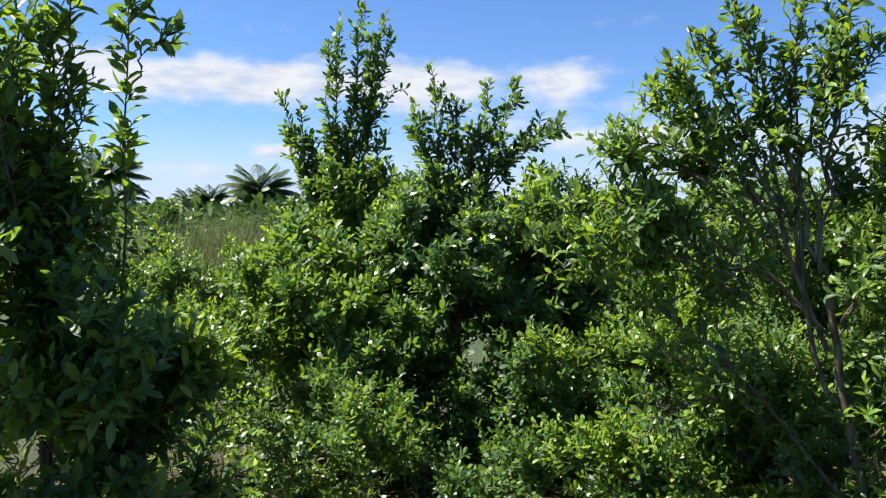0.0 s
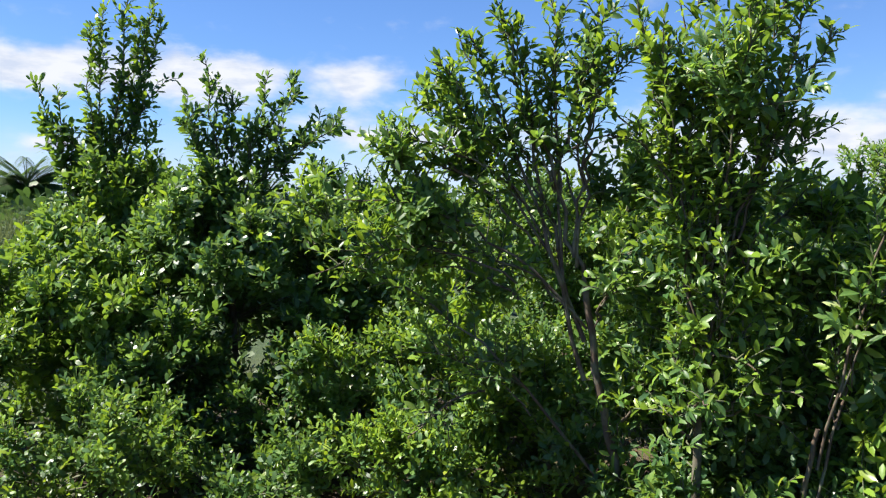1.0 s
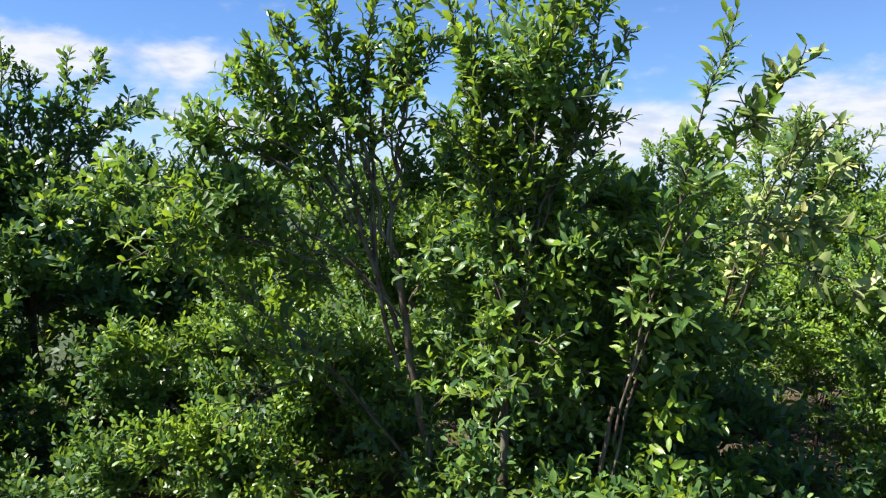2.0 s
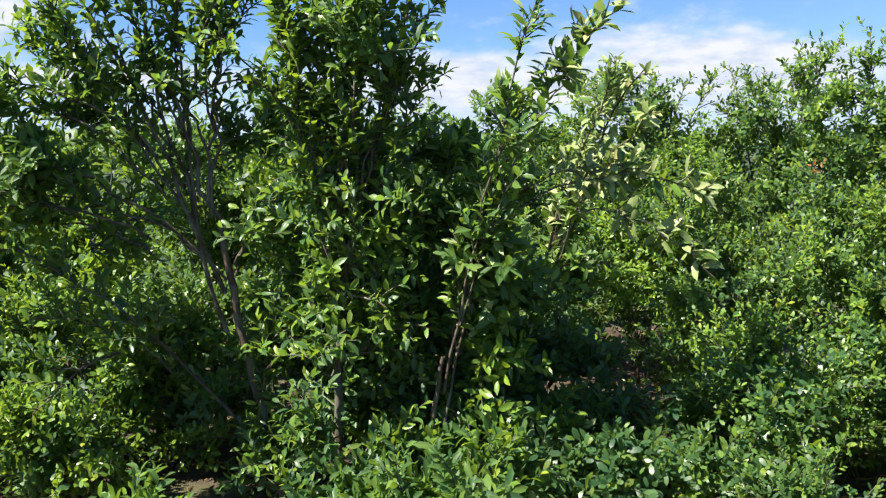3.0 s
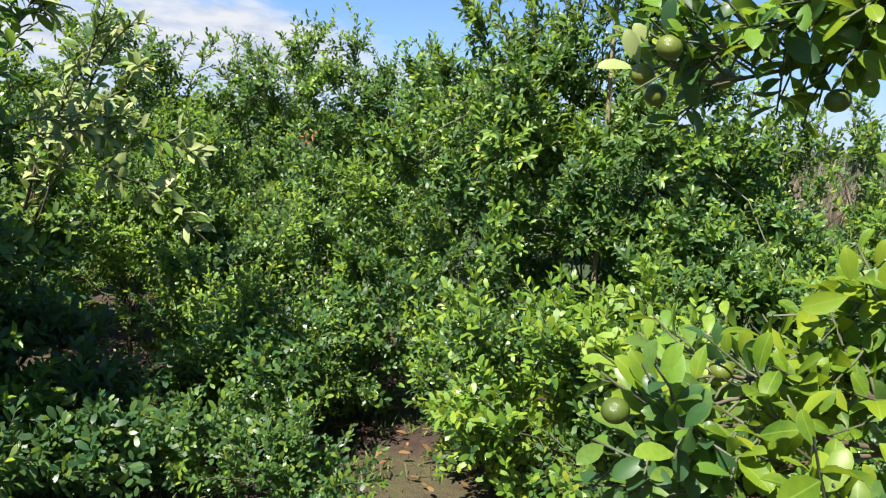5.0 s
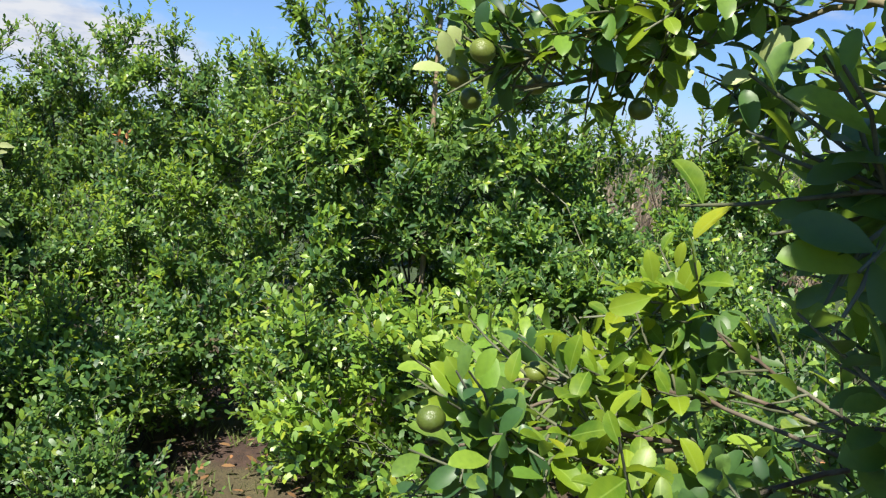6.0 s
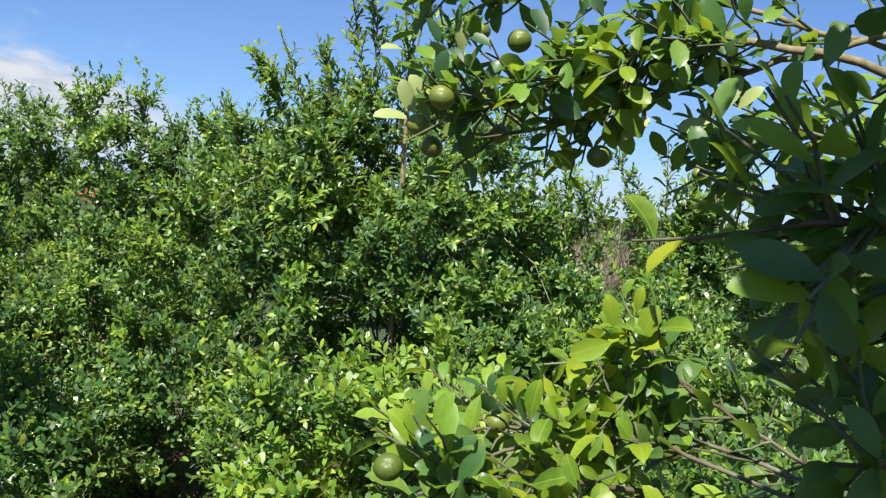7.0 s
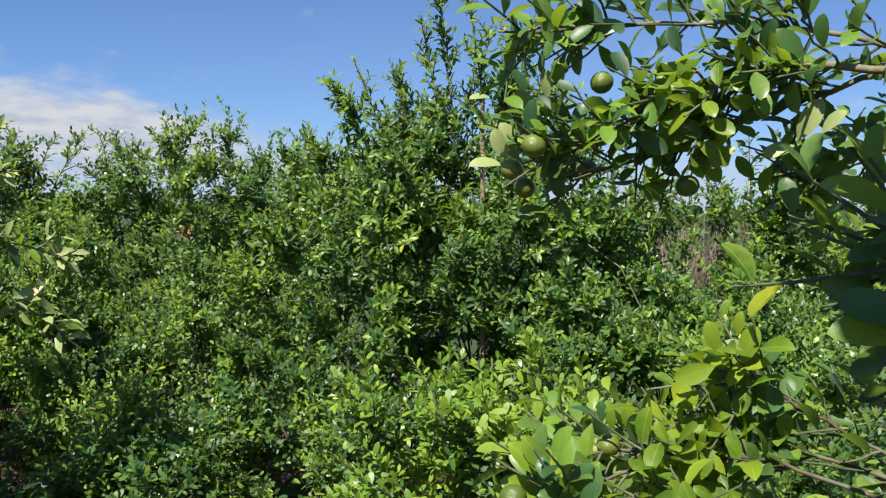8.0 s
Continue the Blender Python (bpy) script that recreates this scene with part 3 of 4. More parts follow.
# ---- the row behind ----
ROW = [((6.0, 4.95), [(5.69, 5.32, 2.3, 0.25), (6.01, 4.99, 2.5, 0.25), (6.3, 4.6, 2.4, 0.25)], (6.0, 4.9, 1.2, 0.9, 0.85, 1.15, 620)),
       ((6.7, 3.95), [(6.52, 4.35, 2.5, 0.2), (6.8, 3.94, 2.36, 0.25), (6.6, 4.1, 2.35, 0.25)], (6.6, 3.95, 1.2, 0.85, 0.85, 1.15, 620)),
       ((7.2, 3.0), [(7.08, 3.44, 2.4, 0.12), (7.2, 3.19, 2.34, 0.22), (7.34, 2.89, 2.55, 0.25), (6.96, 2.68, 2.5, 0.25)], (7.1, 3.0, 1.2, 0.85, 0.85, 1.15, 620)),
       ((6.4, 2.2), [(6.3, 2.3, 2.35, 0.25), (6.5, 2.0, 2.4, 0.25)], (6.4, 2.2, 1.15, 0.7, 0.7, 1.1, 480)),
       ((1.2, 6.9), [(1.2, 6.9, 2.1, 0.25)], (1.2, 6.9, 0.95, 0.75, 0.7, 0.95, 460)),
       ((2.5, 6.2), [(2.5, 6.2, 2.0, 0.25)], (2.5, 6.2, 0.95, 0.8, 0.7, 0.9, 460)),
       ((3.6, 5.4), [(3.6, 5.4, 2.0, 0.25)], (3.6, 5.4, 0.95, 0.8, 0.7, 0.95, 460)),
       ((2.25, 5.1), [(2.25, 5.1, 1.95, 0.22)], (2.25, 5.1, 0.95, 0.6, 0.5, 0.9, 380)),
       ((4.8, 5.2), [(4.8, 5.2, 2.3, 0.25)], (4.8, 5.1, 1.05, 0.75, 0.7, 1.0, 460))]
for foot, tips, mound in ROW:
    citrus_tree("citrus_tree", "dense rounded citrus tree in the orchard row", [(*foot, 0), (*foot, 0.5)], tips, [mound, (foot[0] - 0.1, foot[1] + 0.05, mound[2] + mound[5] * 0.72, 0.55, 0.55, mound[5] * 0.42, 170)], leaf=0.062, step=0.0155, young=0.3, level=0, fruits=6, group="orchard row")
citrus_tree("citrus_tree", "tall citrus tree with dark open centre beside a dry stake",
            [(5.72, 0.9, 0), (5.7, 0.95, 0.7)],
            [(5.4, 1.73, 2.79, 0.2), (5.47, 1.52, 2.8, 0.16), (5.53, 1.32, 3.05, 0.22), (5.61, 1.0, 3.25, 0.25), (5.67, 0.64, 3.0, 0.2), (5.7, 0.24, 2.46, 0.2), (5.7, 0.1, 2.1, 0.2), (5.6, 1.2, 2.6, 0.25), (5.3, 1.5, 2.3, 0.3), (5.4, 1.9, 2.2, 0.3)],
            [(5.4, 1.72, 1.25, 0.75, 0.68, 1.05, 500), (5.45, 0.28, 1.1, 0.6, 0.42, 0.95, 320), (5.2, -0.1, 0.6, 0.5, 0.45, 0.6, 240), (5.98, 0.92, 1.0, 0.3, 0.5, 0.95, 320), (5.3, 0.9, 1.72, 0.2, 0.36, 0.28, 90), (5.32, 0.92, 1.35, 0.12, 0.16, 0.45, 90),
             (5.5, 1.45, 2.15, 0.36, 0.34, 0.6, 190), (5.68, 0.48, 1.95, 0.34, 0.42, 0.62, 210), (5.72, 0.95, 2.35, 0.3, 0.35, 0.6, 130)], leaf=0.072, step=0.016, young=0.4, radius=0.013, fruits=40, singles=300)
citrus_tree("citrus_tree", "bright green rounded citrus tree in sun",
            [(6.95, -0.95, 0), (6.95, -0.95, 0.6)],
            [(7.0, -0.45, 2.4, 0.2), (6.96, -0.81, 2.5, 0.22), (6.92, -1.11, 2.55, 0.22), (6.84, -1.5, 2.45, 0.25)],
            [(6.9, -1.15, 1.25, 0.85, 0.85, 1.2, 600), (6.5, -0.75, 0.95, 0.55, 0.5, 0.95, 260)], leaf=0.068, step=0.0155, young=0.4, level=0, group="orchard row")

# ---- low bushes between the trees ----
# Last value: share of young leaves, also raised for sun and cut for shade.
for spot, mound, sz, yg in [
        ((-0.8, 4.95), (-0.8, 4.95, 0.3, 0.65, 0.4, 0.38, 300), 0.07, 0.3), ((0.6, 5.55), (0.6, 5.55, 0.4, 0.5, 0.4, 0.5, 320), 0.085, 0.0), ((0.25, 4.95), (0.25, 4.95, 0.2, 0.45, 0.3, 0.25, 180), 0.075, 0.0), 
        ((1.4, 5.1), (1.4, 5.1, 0.5, 0.7, 0.45, 0.62, 440), 0.085, 0.8), ((2.0, 4.75), (2.0, 4.75, 0.55, 0.5, 0.4, 0.6, 300), 0.08, 0.35),
        ((3.0, 4.3), (3.0, 4.3, 0.6, 0.5, 0.45, 0.65, 320), 0.08, 0.3), ((4.95, 3.95), (4.95, 3.95, 0.88, 0.6, 0.5, 0.95, 540), 0.06, 0.6),
        ((4.85, 3.15), (4.85, 3.15, 0.75, 0.62, 0.5, 0.8, 560), 0.06, 0.55), ((5.4, 2.7), (5.4, 2.7, 0.8, 0.45, 0.42, 0.8, 360), 0.068, 0.15),
        ((5.3, 3.6), (5.3, 3.6, 0.95, 0.5, 0.5, 0.95, 480), 0.06, 0.4),
        ((4.3, 2.55), (4.3, 2.55, 0.42, 0.5, 0.42, 0.48, 400), 0.062, 0.5), ((3.95, 0.5), (3.85, 0.55, 0.55, 0.42, 0.62, 0.58, 460), 0.08, 1.8),
        ((4.5, 1.2), (4.5, 1.15, 0.5, 0.5, 0.42, 0.55, 380), 0.07, 0.4), ((4.9, -0.6), (4.9, -0.6, 0.65, 0.6, 0.6, 0.7, 460), 0.07, 0.4),
        ((3.86, 2.35), (3.86, 2.35, 0.3, 0.48, 0.36, 0.34, 280), 0.072, 0.1), ((3.6, 1.75), (3.6, 1.78, 0.16, 0.3, 0.25, 0.18, 120), 0.06, 0.1),
        ((4.75, 0.3), (4.75, 0.3, 0.55, 0.45, 0.5, 0.58, 320), 0.066, 0.12), ((5.6, -0.9), (5.6, -0.9, 0.7, 0.55, 0.5, 0.75, 360), 0.07, 0.4),
        ((4.95, 2.05), (4.95, 2.05, 0.5, 0.42, 0.4, 0.55, 320), 0.07, 0.3), ((4.8, -1.7), (4.8, -1.7, 0.55, 0.6, 0.6, 0.6, 340), 0.07, 0.35),
        ((5.8, -2.3), (5.8, -2.3, 0.7, 0.7, 0.7, 0.75, 360), 0.075, 0.35), ((-1.75, 5.6), (-1.75, 5.6, 0.6, 0.65, 0.5, 0.65, 360), 0.07, 0.3),
        ((-2.0, 7.0), (-2.0, 7.0, 0.8, 0.8, 0.7, 0.85, 420), 0.075, 0.3), ((1.55, 6.0), (1.55, 6.0, 0.7, 0.5, 0.4, 0.7, 300), 0.08, 0.3),
        ((2.9, 5.0), (2.9, 5.0, 0.6, 0.6, 0.5, 0.65, 340), 0.075, 0.35), ((5.2, 4.75), (5.2, 4.75, 0.6, 0.5, 0.45, 0.7, 320), 0.08, 0.2), ((1.2, 4.62), (1.2, 4.62, 0.22, 0.55, 0.25, 0.28, 240), 0.08, 0.6),
        ((3.9, -1.0), (3.9, -1.0, 0.55, 0.5, 0.6, 0.6, 380), 0.07, 0.4), ((6.1, -0.2), (6.1, -0.2, 1.0, 0.55, 0.6, 1.0, 640), 0.068, 0.5), ((5.75, 0.35), (5.75, 0.35, 0.8, 0.35, 0.4, 0.8, 260), 0.07, 0.3)]:
    citrus_tree("citrus_bush", "low dense citrus bush with glossy leaves", [(*spot, 0), (*spot, 0.25)], [], [(*mound[:6], int(mound[6] * 1.2))], leaf=sz * 0.82, step=0.0145, young=yg * (1.0 if yg < 0.6 else 1.4), level=0, radius=0.02, category="bush", group="low bushes")
for spot, mound in [((-0.35, 6.15), (-0.35, 6.15, 0.6, 0.45, 0.4, 0.65, 260)), ((0.75, 7.0), (0.75, 7.0, 0.8, 0.5, 0.4, 0.85, 260)), ((-0.9, 7.9), (-0.9, 7.9, 0.7, 0.9, 0.4, 0.75, 260)), ((2.35, 3.95), (2.35, 3.95, 0.5, 0.45, 0.32, 0.55, 260)), ((2.95, 3.6), (2.95, 3.6, 0.55, 0.45, 0.4, 0.6, 280)),
                    ((3.45, 3.3), (3.45, 3.3, 0.4, 0.4, 0.35, 0.48, 240)), ((2.75, 2.98), (2.75, 2.98, 0.22, 0.36, 0.25, 0.28, 170)), ((3.35, 2.75), (3.35, 2.75, 0.16, 0.36, 0.25, 0.2, 140))]:
    # Shade below the taller trees is put into the darker leaf colour.
    citrus_tree("citrus_bush", "citrus undergrowth with its leaf colour darkened to look shaded", [(*spot, 0), (*spot, 0.2)], [], [mound], leaf=0.08, step=0.017, young=0.05, level=0, radius=0.014, material=LEAF_BROAD_OR_SHADED, category="bush", group="undergrowth")
for spot, mound in [((2.26, 2.55), (2.26, 2.55, 0.3, 0.34, 0.2, 0.28, 80)), ((2.1, 2.75), (2.1, 2.75, 0.18, 0.3, 0.16, 0.2, 50)), ((1.04, 3.21), (1.04, 3.21, 0.16, 0.36, 0.18, 0.2, 60))]:
    citrus_tree("young_citrus", "small young citrus bush with blue-green leaves", [(*spot, 0), (*spot, 0.2)], [], [mound], leaf=0.085, step=0.02, young=0.45, radius=0.015, category="bush", group="young bushes", singles=200)


# ---- dry stake, withered leaves ----
def dry_stake(x, y, top):
    ob = tagged(new("stake"), "weathered dry wooden stake standing in a citrus tree", "stake")
    ob.location = (x, y, 0)
    tb = Tubes()
    z = np.linspace(-0.05, top, 9)
    tb.add(np.stack([0.012 * np.sin(z * 5), 0.02 * (z - 1), z], 1), np.linspace(0.02, 0.014, 9), 7)
    part("pole", tb.mesh("pole", STAKE, np.zeros(3)), ob)


dry_stake(5.48, 0.89, 2.62)


def withered_spray(x, y, z):
    lv = Leaves()
    tb = Tubes()
    for _ in range(3):
        a = np.array([x, y, z])
        tw = curve(a, a + RNG.normal(0, 0.07, 3) + np.array([0, 0, 0.1]), 4, 0.1, 0.005)
        tb.add(tw, [0.004, 0.003, 0.003, 0.002], 4)
        lv.twig(tw, 0.06, 0.025, 0.0)
    ob = tagged(new("withered_branch"), "withered rust-brown leaves on a dead branch tip", "branch")
    ob.location = (x, y, z)
    p, d, u, s, k = lv.arrays()
    part("dead_foliage", scatter_mesh("dead_foliage", leaf_shape(1), p - np.array([x, y, z]), d, -u, s, k, [LEAF_RUST]), ob, kind="stuff")
    part("dead_twig", tb.mesh("dead_twig", BARK, np.array([x, y, z])), ob)


withered_spray(5.8, 3.08, 1.62)


# ---- the near tree with fruit ----
def fruiting_tree():
    """The tree beside the walk: leafy drooping branches, fruit in twos and threes; leaves nearest to the walk are parts of their own."""
    origin = np.array([1.62, -1.4, 0.0])
    tree = tagged(new("fruiting_citrus_tree"), "near citrus tree hung with small green fruit", "tree")
    tree.location = origin
    tb = Tubes()
    tb.add([(1.62, -1.4, -0.05), (1.6, -1.38, 0.3), (1.62, -1.34, 0.6), (1.6, -1.3, 0.85)], [0.05, 0.042, 0.038, 0.034], 10)
    part("trunk", tb.mesh("trunk", BARK, origin), tree)
    fork = (1.6, -1.3, 0.8)
    limbs = [[fork, (1.66, -0.9, 1.75), (1.66, -0.44, 2.02), (1.7, -0.19, 2.04), (1.71, -0.08, 2.0), (1.71, 0.03, 1.94), (1.7, 0.14, 1.9)],
             [(1.68, -0.7, 1.95), (1.74, -0.3, 2.1), (1.76, 0.02, 2.12), (1.7, 0.2, 2.1)],
             [(1.7, -0.45, 2.06), (1.76, -0.2, 1.98), (1.76, 0.0, 1.9), (1.72, 0.12, 1.88)],
             [(1.66, -0.9, 1.75), (1.8, -0.5, 1.95), (1.85, -0.35, 1.92), (1.84, -0.26, 1.87)],
             [fork, (1.62, -0.8, 1.3), (1.62, -0.31, 1.46), (1.65, -0.17, 1.49), (1.65, -0.06, 1.47), (1.58, 0.04, 1.45), (1.5, 0.09, 1.44)],
             [(1.62, -0.6, 1.38), (1.75, -0.3, 1.48), (1.78, -0.05, 1.46), (1.74, 0.06, 1.42)],
             [(1.62, -0.7, 1.33), (1.72, -0.42, 1.46), (1.72, -0.22, 1.56), (1.68, -0.13, 1.6)],
             [(1.6, -0.2, 1.43), (1.53, 0.0, 1.45), (1.44, 0.09, 1.44)],
             [(1.6, -0.2, 1.43), (1.56, -0.02, 1.38), (1.46, 0.06, 1.36)],
             [(1.7, -0.2, 1.49), (1.68, -0.04, 1.48), (1.64, 0.05, 1.47)],
             [(1.62, -0.4, 1.42), (1.55, -0.2, 1.36), (1.5, -0.02, 1.3)],
             [(1.62, -0.8, 1.3), (1.7, -0.5, 1.34), (1.7, -0.3, 1.36), (1.66, -0.15, 1.33)],
             [fork, (1.4, -0.95, 1.6), (1.22, -0.5, 1.8), (1.14, -0.21, 1.78)],
             [(1.4, -0.95, 1.6), (1.3, -0.55, 1.6), (1.17, -0.26, 1.6)],
             [(1.3, -0.55, 1.6), (1.3, -0.4, 1.68), (1.32, -0.29, 1.7)],
             [(1.4, -0.95, 1.6), (1.28, -0.6, 1.95), (1.15, -0.29, 1.98)],
             [(1.28, -0.6, 1.95), (1.4, -0.46, 1.92), (1.45, -0.36, 1.86)],
             [fork, (1.42, -0.9, 1.3), (1.32, -0.55, 1.42), (1.25, -0.26, 1.4)],
             [(1.62, -0.8, 1.3), (1.48, -0.55, 1.3), (1.4, -0.3, 1.36), (1.38, -0.1, 1.4)],
             [(1.48, -0.55, 1.3), (1.36, -0.4, 1.28), (1.28, -0.25, 1.32)],
             # Unseen limbs over the camera, added to cast shade on the right-hand leaves.
             [(1.4, -0.95, 1.6), (1.1, -0.7, 2.2), (0.75, -0.4, 2.42), (0.5, -0.15, 2.45)],
             [(1.1, -0.7, 2.2), (0.8, -0.65, 2.4), (0.45, -0.4, 2.5)],
             [(1.1, -0.7, 2.2), (0.95, -0.4, 2.4), (0.8, -0.15, 2.48)],
             [(1.4, -0.95, 1.6), (1.5, -0.8, 2.2), (1.55, -0.6, 2.5)]]
    lv, twigs = Leaves(), Tubes()
    for k, pts in enumerate(limbs):
        pts = np.array(pts, float)
        n = 6 * (len(pts) - 1) + 1
        t = np.linspace(0, len(pts) - 1, n)
        line = np.stack([np.interp(t, np.arange(len(pts)), pts[:, c]) for c in range(3)], 1)
        for _ in range(6):
            line[1:-1] = (line[:-2] + 2 * line[1:-1] + line[2:]) / 4
        line[1:-1] += RNG.normal(0, 0.0025, (n - 2, 3))
        tbl = Tubes()
        tbl.add(line, np.linspace(0.0085 if k == 0 else 0.005 if k < 4 else 0.0038, 0.002, n), 7)
        part("limb", tbl.mesh("limb", BARK if 4 <= k < 20 else BARK_PALE, origin), tree)
        size, shade = 0.06, k >= 20
        length = np.sum(np.linalg.norm(np.diff(line, axis=0), axis=1))
        first = 0.42 if k in (0, 4, 12, 17) else 0.2
        for u in np.sort(RNG.uniform(first, 0.99, int(length * (1 - first) / (0.016 if shade else 0.0115 if k >= 12 else 0.019 if k >= 4 else 0.015)))):
            q = np.array([np.interp(u * (n - 1), np.arange(n), line[:, c]) for c in range(3)])
            ax = unit(line[min(n - 1, int(u * (n - 1)) + 1)] - line[int(u * (n - 1))])
            side = unit(np.cross(ax, RNG.normal(0, 1, 3)))
            e = q + unit(side * 0.9 + ax * 0.7 + np.array([0, 0, 0.1])) * RNG.uniform(0.05, 0.15)
            tw = curve(q, e, 4, 0.0, 0.004)
            twigs.add(tw, [0.0024, 0.0021, 0.0018, 0.0014], 5)
            lv.twig(tw, size, 0.02, 0.3, 0.2, 1.0)
        lv.twig(line[-6:], size, 0.016, 0.4, 0.1)
    for _ in range(120):
        e = np.array([1.42, -0.64, 1.85]) + unit(RNG.normal(0, 1, 3)) * np.array([0.42, 0.3, 0.4]) * RNG.uniform(0.3, 1.0) ** 0.5
        q = e + (np.array([1.5, -0.95, 1.5]) - e) * RNG.uniform(0.25, 0.4)
        tw = curve(q, e, 4, 0.1, 0.004)
        twigs.add(tw, [0.003, 0.0026, 0.002, 0.0014], 4)
        lv.twig(tw, size, 0.024, 0.2, 0.3, 1.0)
    # Out-of-view twigs added overhead to block the sun from the leaves below.
    for _ in range(170):
        e = np.array([0.55, -0.27, 2.46]) + unit(RNG.normal(0, 1, 3)) * np.array([0.28, 0.33, 0.15]) * RNG.uniform(0.3, 1.0) ** 0.5
        tw = curve(e + (np.array([1.1, -0.7, 2.2]) - e) * 0.3, e, 4, 0.1, 0.004)
        twigs.add(tw, [0.003, 0.0026, 0.002, 0.0014], 4)
        lv.twig(tw, size, 0.024, 0.2, 0.3, 1.0)
    part("branchwork", twigs.mesh("branchwork", TWIG, origin), tree, kind="stuff")
    p, d, u, s, kind = lv.arrays()
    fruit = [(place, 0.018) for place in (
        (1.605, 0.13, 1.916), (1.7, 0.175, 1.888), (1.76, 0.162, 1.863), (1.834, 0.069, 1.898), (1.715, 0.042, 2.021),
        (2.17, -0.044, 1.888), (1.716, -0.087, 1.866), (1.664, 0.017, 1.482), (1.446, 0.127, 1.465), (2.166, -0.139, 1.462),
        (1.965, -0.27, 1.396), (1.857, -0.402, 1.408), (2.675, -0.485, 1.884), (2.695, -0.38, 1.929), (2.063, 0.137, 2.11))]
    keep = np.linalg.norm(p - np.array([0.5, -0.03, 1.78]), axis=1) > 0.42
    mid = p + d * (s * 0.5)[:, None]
    for place, r in fruit:      # leaves between each fruit and the camera are removed to keep it in view
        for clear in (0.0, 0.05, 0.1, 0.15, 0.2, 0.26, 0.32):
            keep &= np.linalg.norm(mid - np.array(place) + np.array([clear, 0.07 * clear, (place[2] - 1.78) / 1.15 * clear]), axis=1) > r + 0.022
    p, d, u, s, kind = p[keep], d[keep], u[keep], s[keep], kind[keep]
    order = np.argsort(np.abs(p[:, 0] - 1.5) * 0.35 + np.abs(p[:, 1] + 0.1) * 0.85 + np.abs(p[:, 2] - 1.7) * 0.3)
    near, rest = order[:300], order[300:]
    shapes = [leaf_mesh(2, bend, LEAF_NEAR) for bend in (0.7, 1.0, 1.5)]
    for i in near:
        single_leaf(tree, origin, p[i], d[i], u[i], s[i], shapes[int(i) % 3], RNG.uniform(0.9, 1.15))
    part("crown", scatter_mesh("crown", leaf_shape(2), (p - origin)[rest], d[rest], u[rest], s[rest], kind[rest], [LEAF_CITRUS, LEAF_YOUNG, LEAF_PALE]), tree, kind="stuff")
    pale = shapes[1].copy()
    pale.materials.clear()
    pale.materials.append(LEAF_PALE)
    bright = shapes[1].copy()
    bright.materials.clear()
    bright.materials.append(LEAF_FLUSH)
    sprays = [(bright, "bright yellow-green young leaf", (
                  (1.503, 0.094, 1.475, -0.018, 0.043, 0.048), (1.504, 0.084, 1.483, -0.017, 0.037, 0.047), (1.524, 0.091, 1.448, -0.021, 0.06, 0.018), (1.507, 0.053, 1.476, -0.016, 0.045, 0.027),
                  (1.508, 0.047, 1.455, -0.011, -0.02, 0.048), (1.487, 0.06, 1.47, -0.014, 0.019, -0.043), (1.71, 0.012, 1.493, -0.012, 0.006, 0.04), (1.691, -0.009, 1.499, -0.012, -0.001, 0.043),
                  (1.71, -0.066, 1.511, -0.011, 0.031, 0.032), (1.559, 0.037, 1.539, -0.013, 0.009, -0.044), (1.605, -0.142, 1.469, -0.009, 0.028, 0.031), (1.607, -0.124, 1.636, -0.011, 0.012, 0.043),
                  (1.604, -0.151, 1.659, -0.012, -0.002, 0.035), (1.607, -0.125, 1.618, -0.009, 0.054, -0.022))),
              (pale, "pale yellow-green leaf beside the fruit", (
                  (1.692, 0.185, 1.895, -0.023, 0.05, 0.001), (1.692, 0.18, 1.901, -0.016, 0.021, 0.046), (1.735, 0.168, 1.908, -0.017, 0.027, 0.055), (1.786, 0.225, 2.012, -0.019, 0.031, -0.002),
                  (1.749, 0.145, 1.977, -0.017, 0.027, 0.039), (1.721, 0.125, 1.998, -0.012, 0.002, 0.045), (1.708, -0.11, 1.884, -0.015, -0.038, 0.039), (1.639, -0.254, 1.934, -0.018, -0.025, 0.03),
                  (1.693, -0.233, 1.927, -0.017, -0.028, 0.06), (1.693, -0.233, 1.923, -0.005, 0.045, -0.012)))]
    for me, label, places in sprays:      # foot of each leaf and the way to its tip
        for i, (x0, y0, z0, dx, dy, dz) in enumerate(places):
            side = Vector((-0.75, 0.35 * math.sin(i * 2.3), 0.5 + 0.3 * math.cos(i * 1.7)))
            ob = single_leaf(tree, origin, (x0, y0, z0), (dx, dy, dz), side, math.sqrt(dx * dx + dy * dy + dz * dz), me, 0.98 + 0.18 * math.sin(i * 3.1))
            tagged(ob, label)
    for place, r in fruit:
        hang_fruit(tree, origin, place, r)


fruiting_tree()


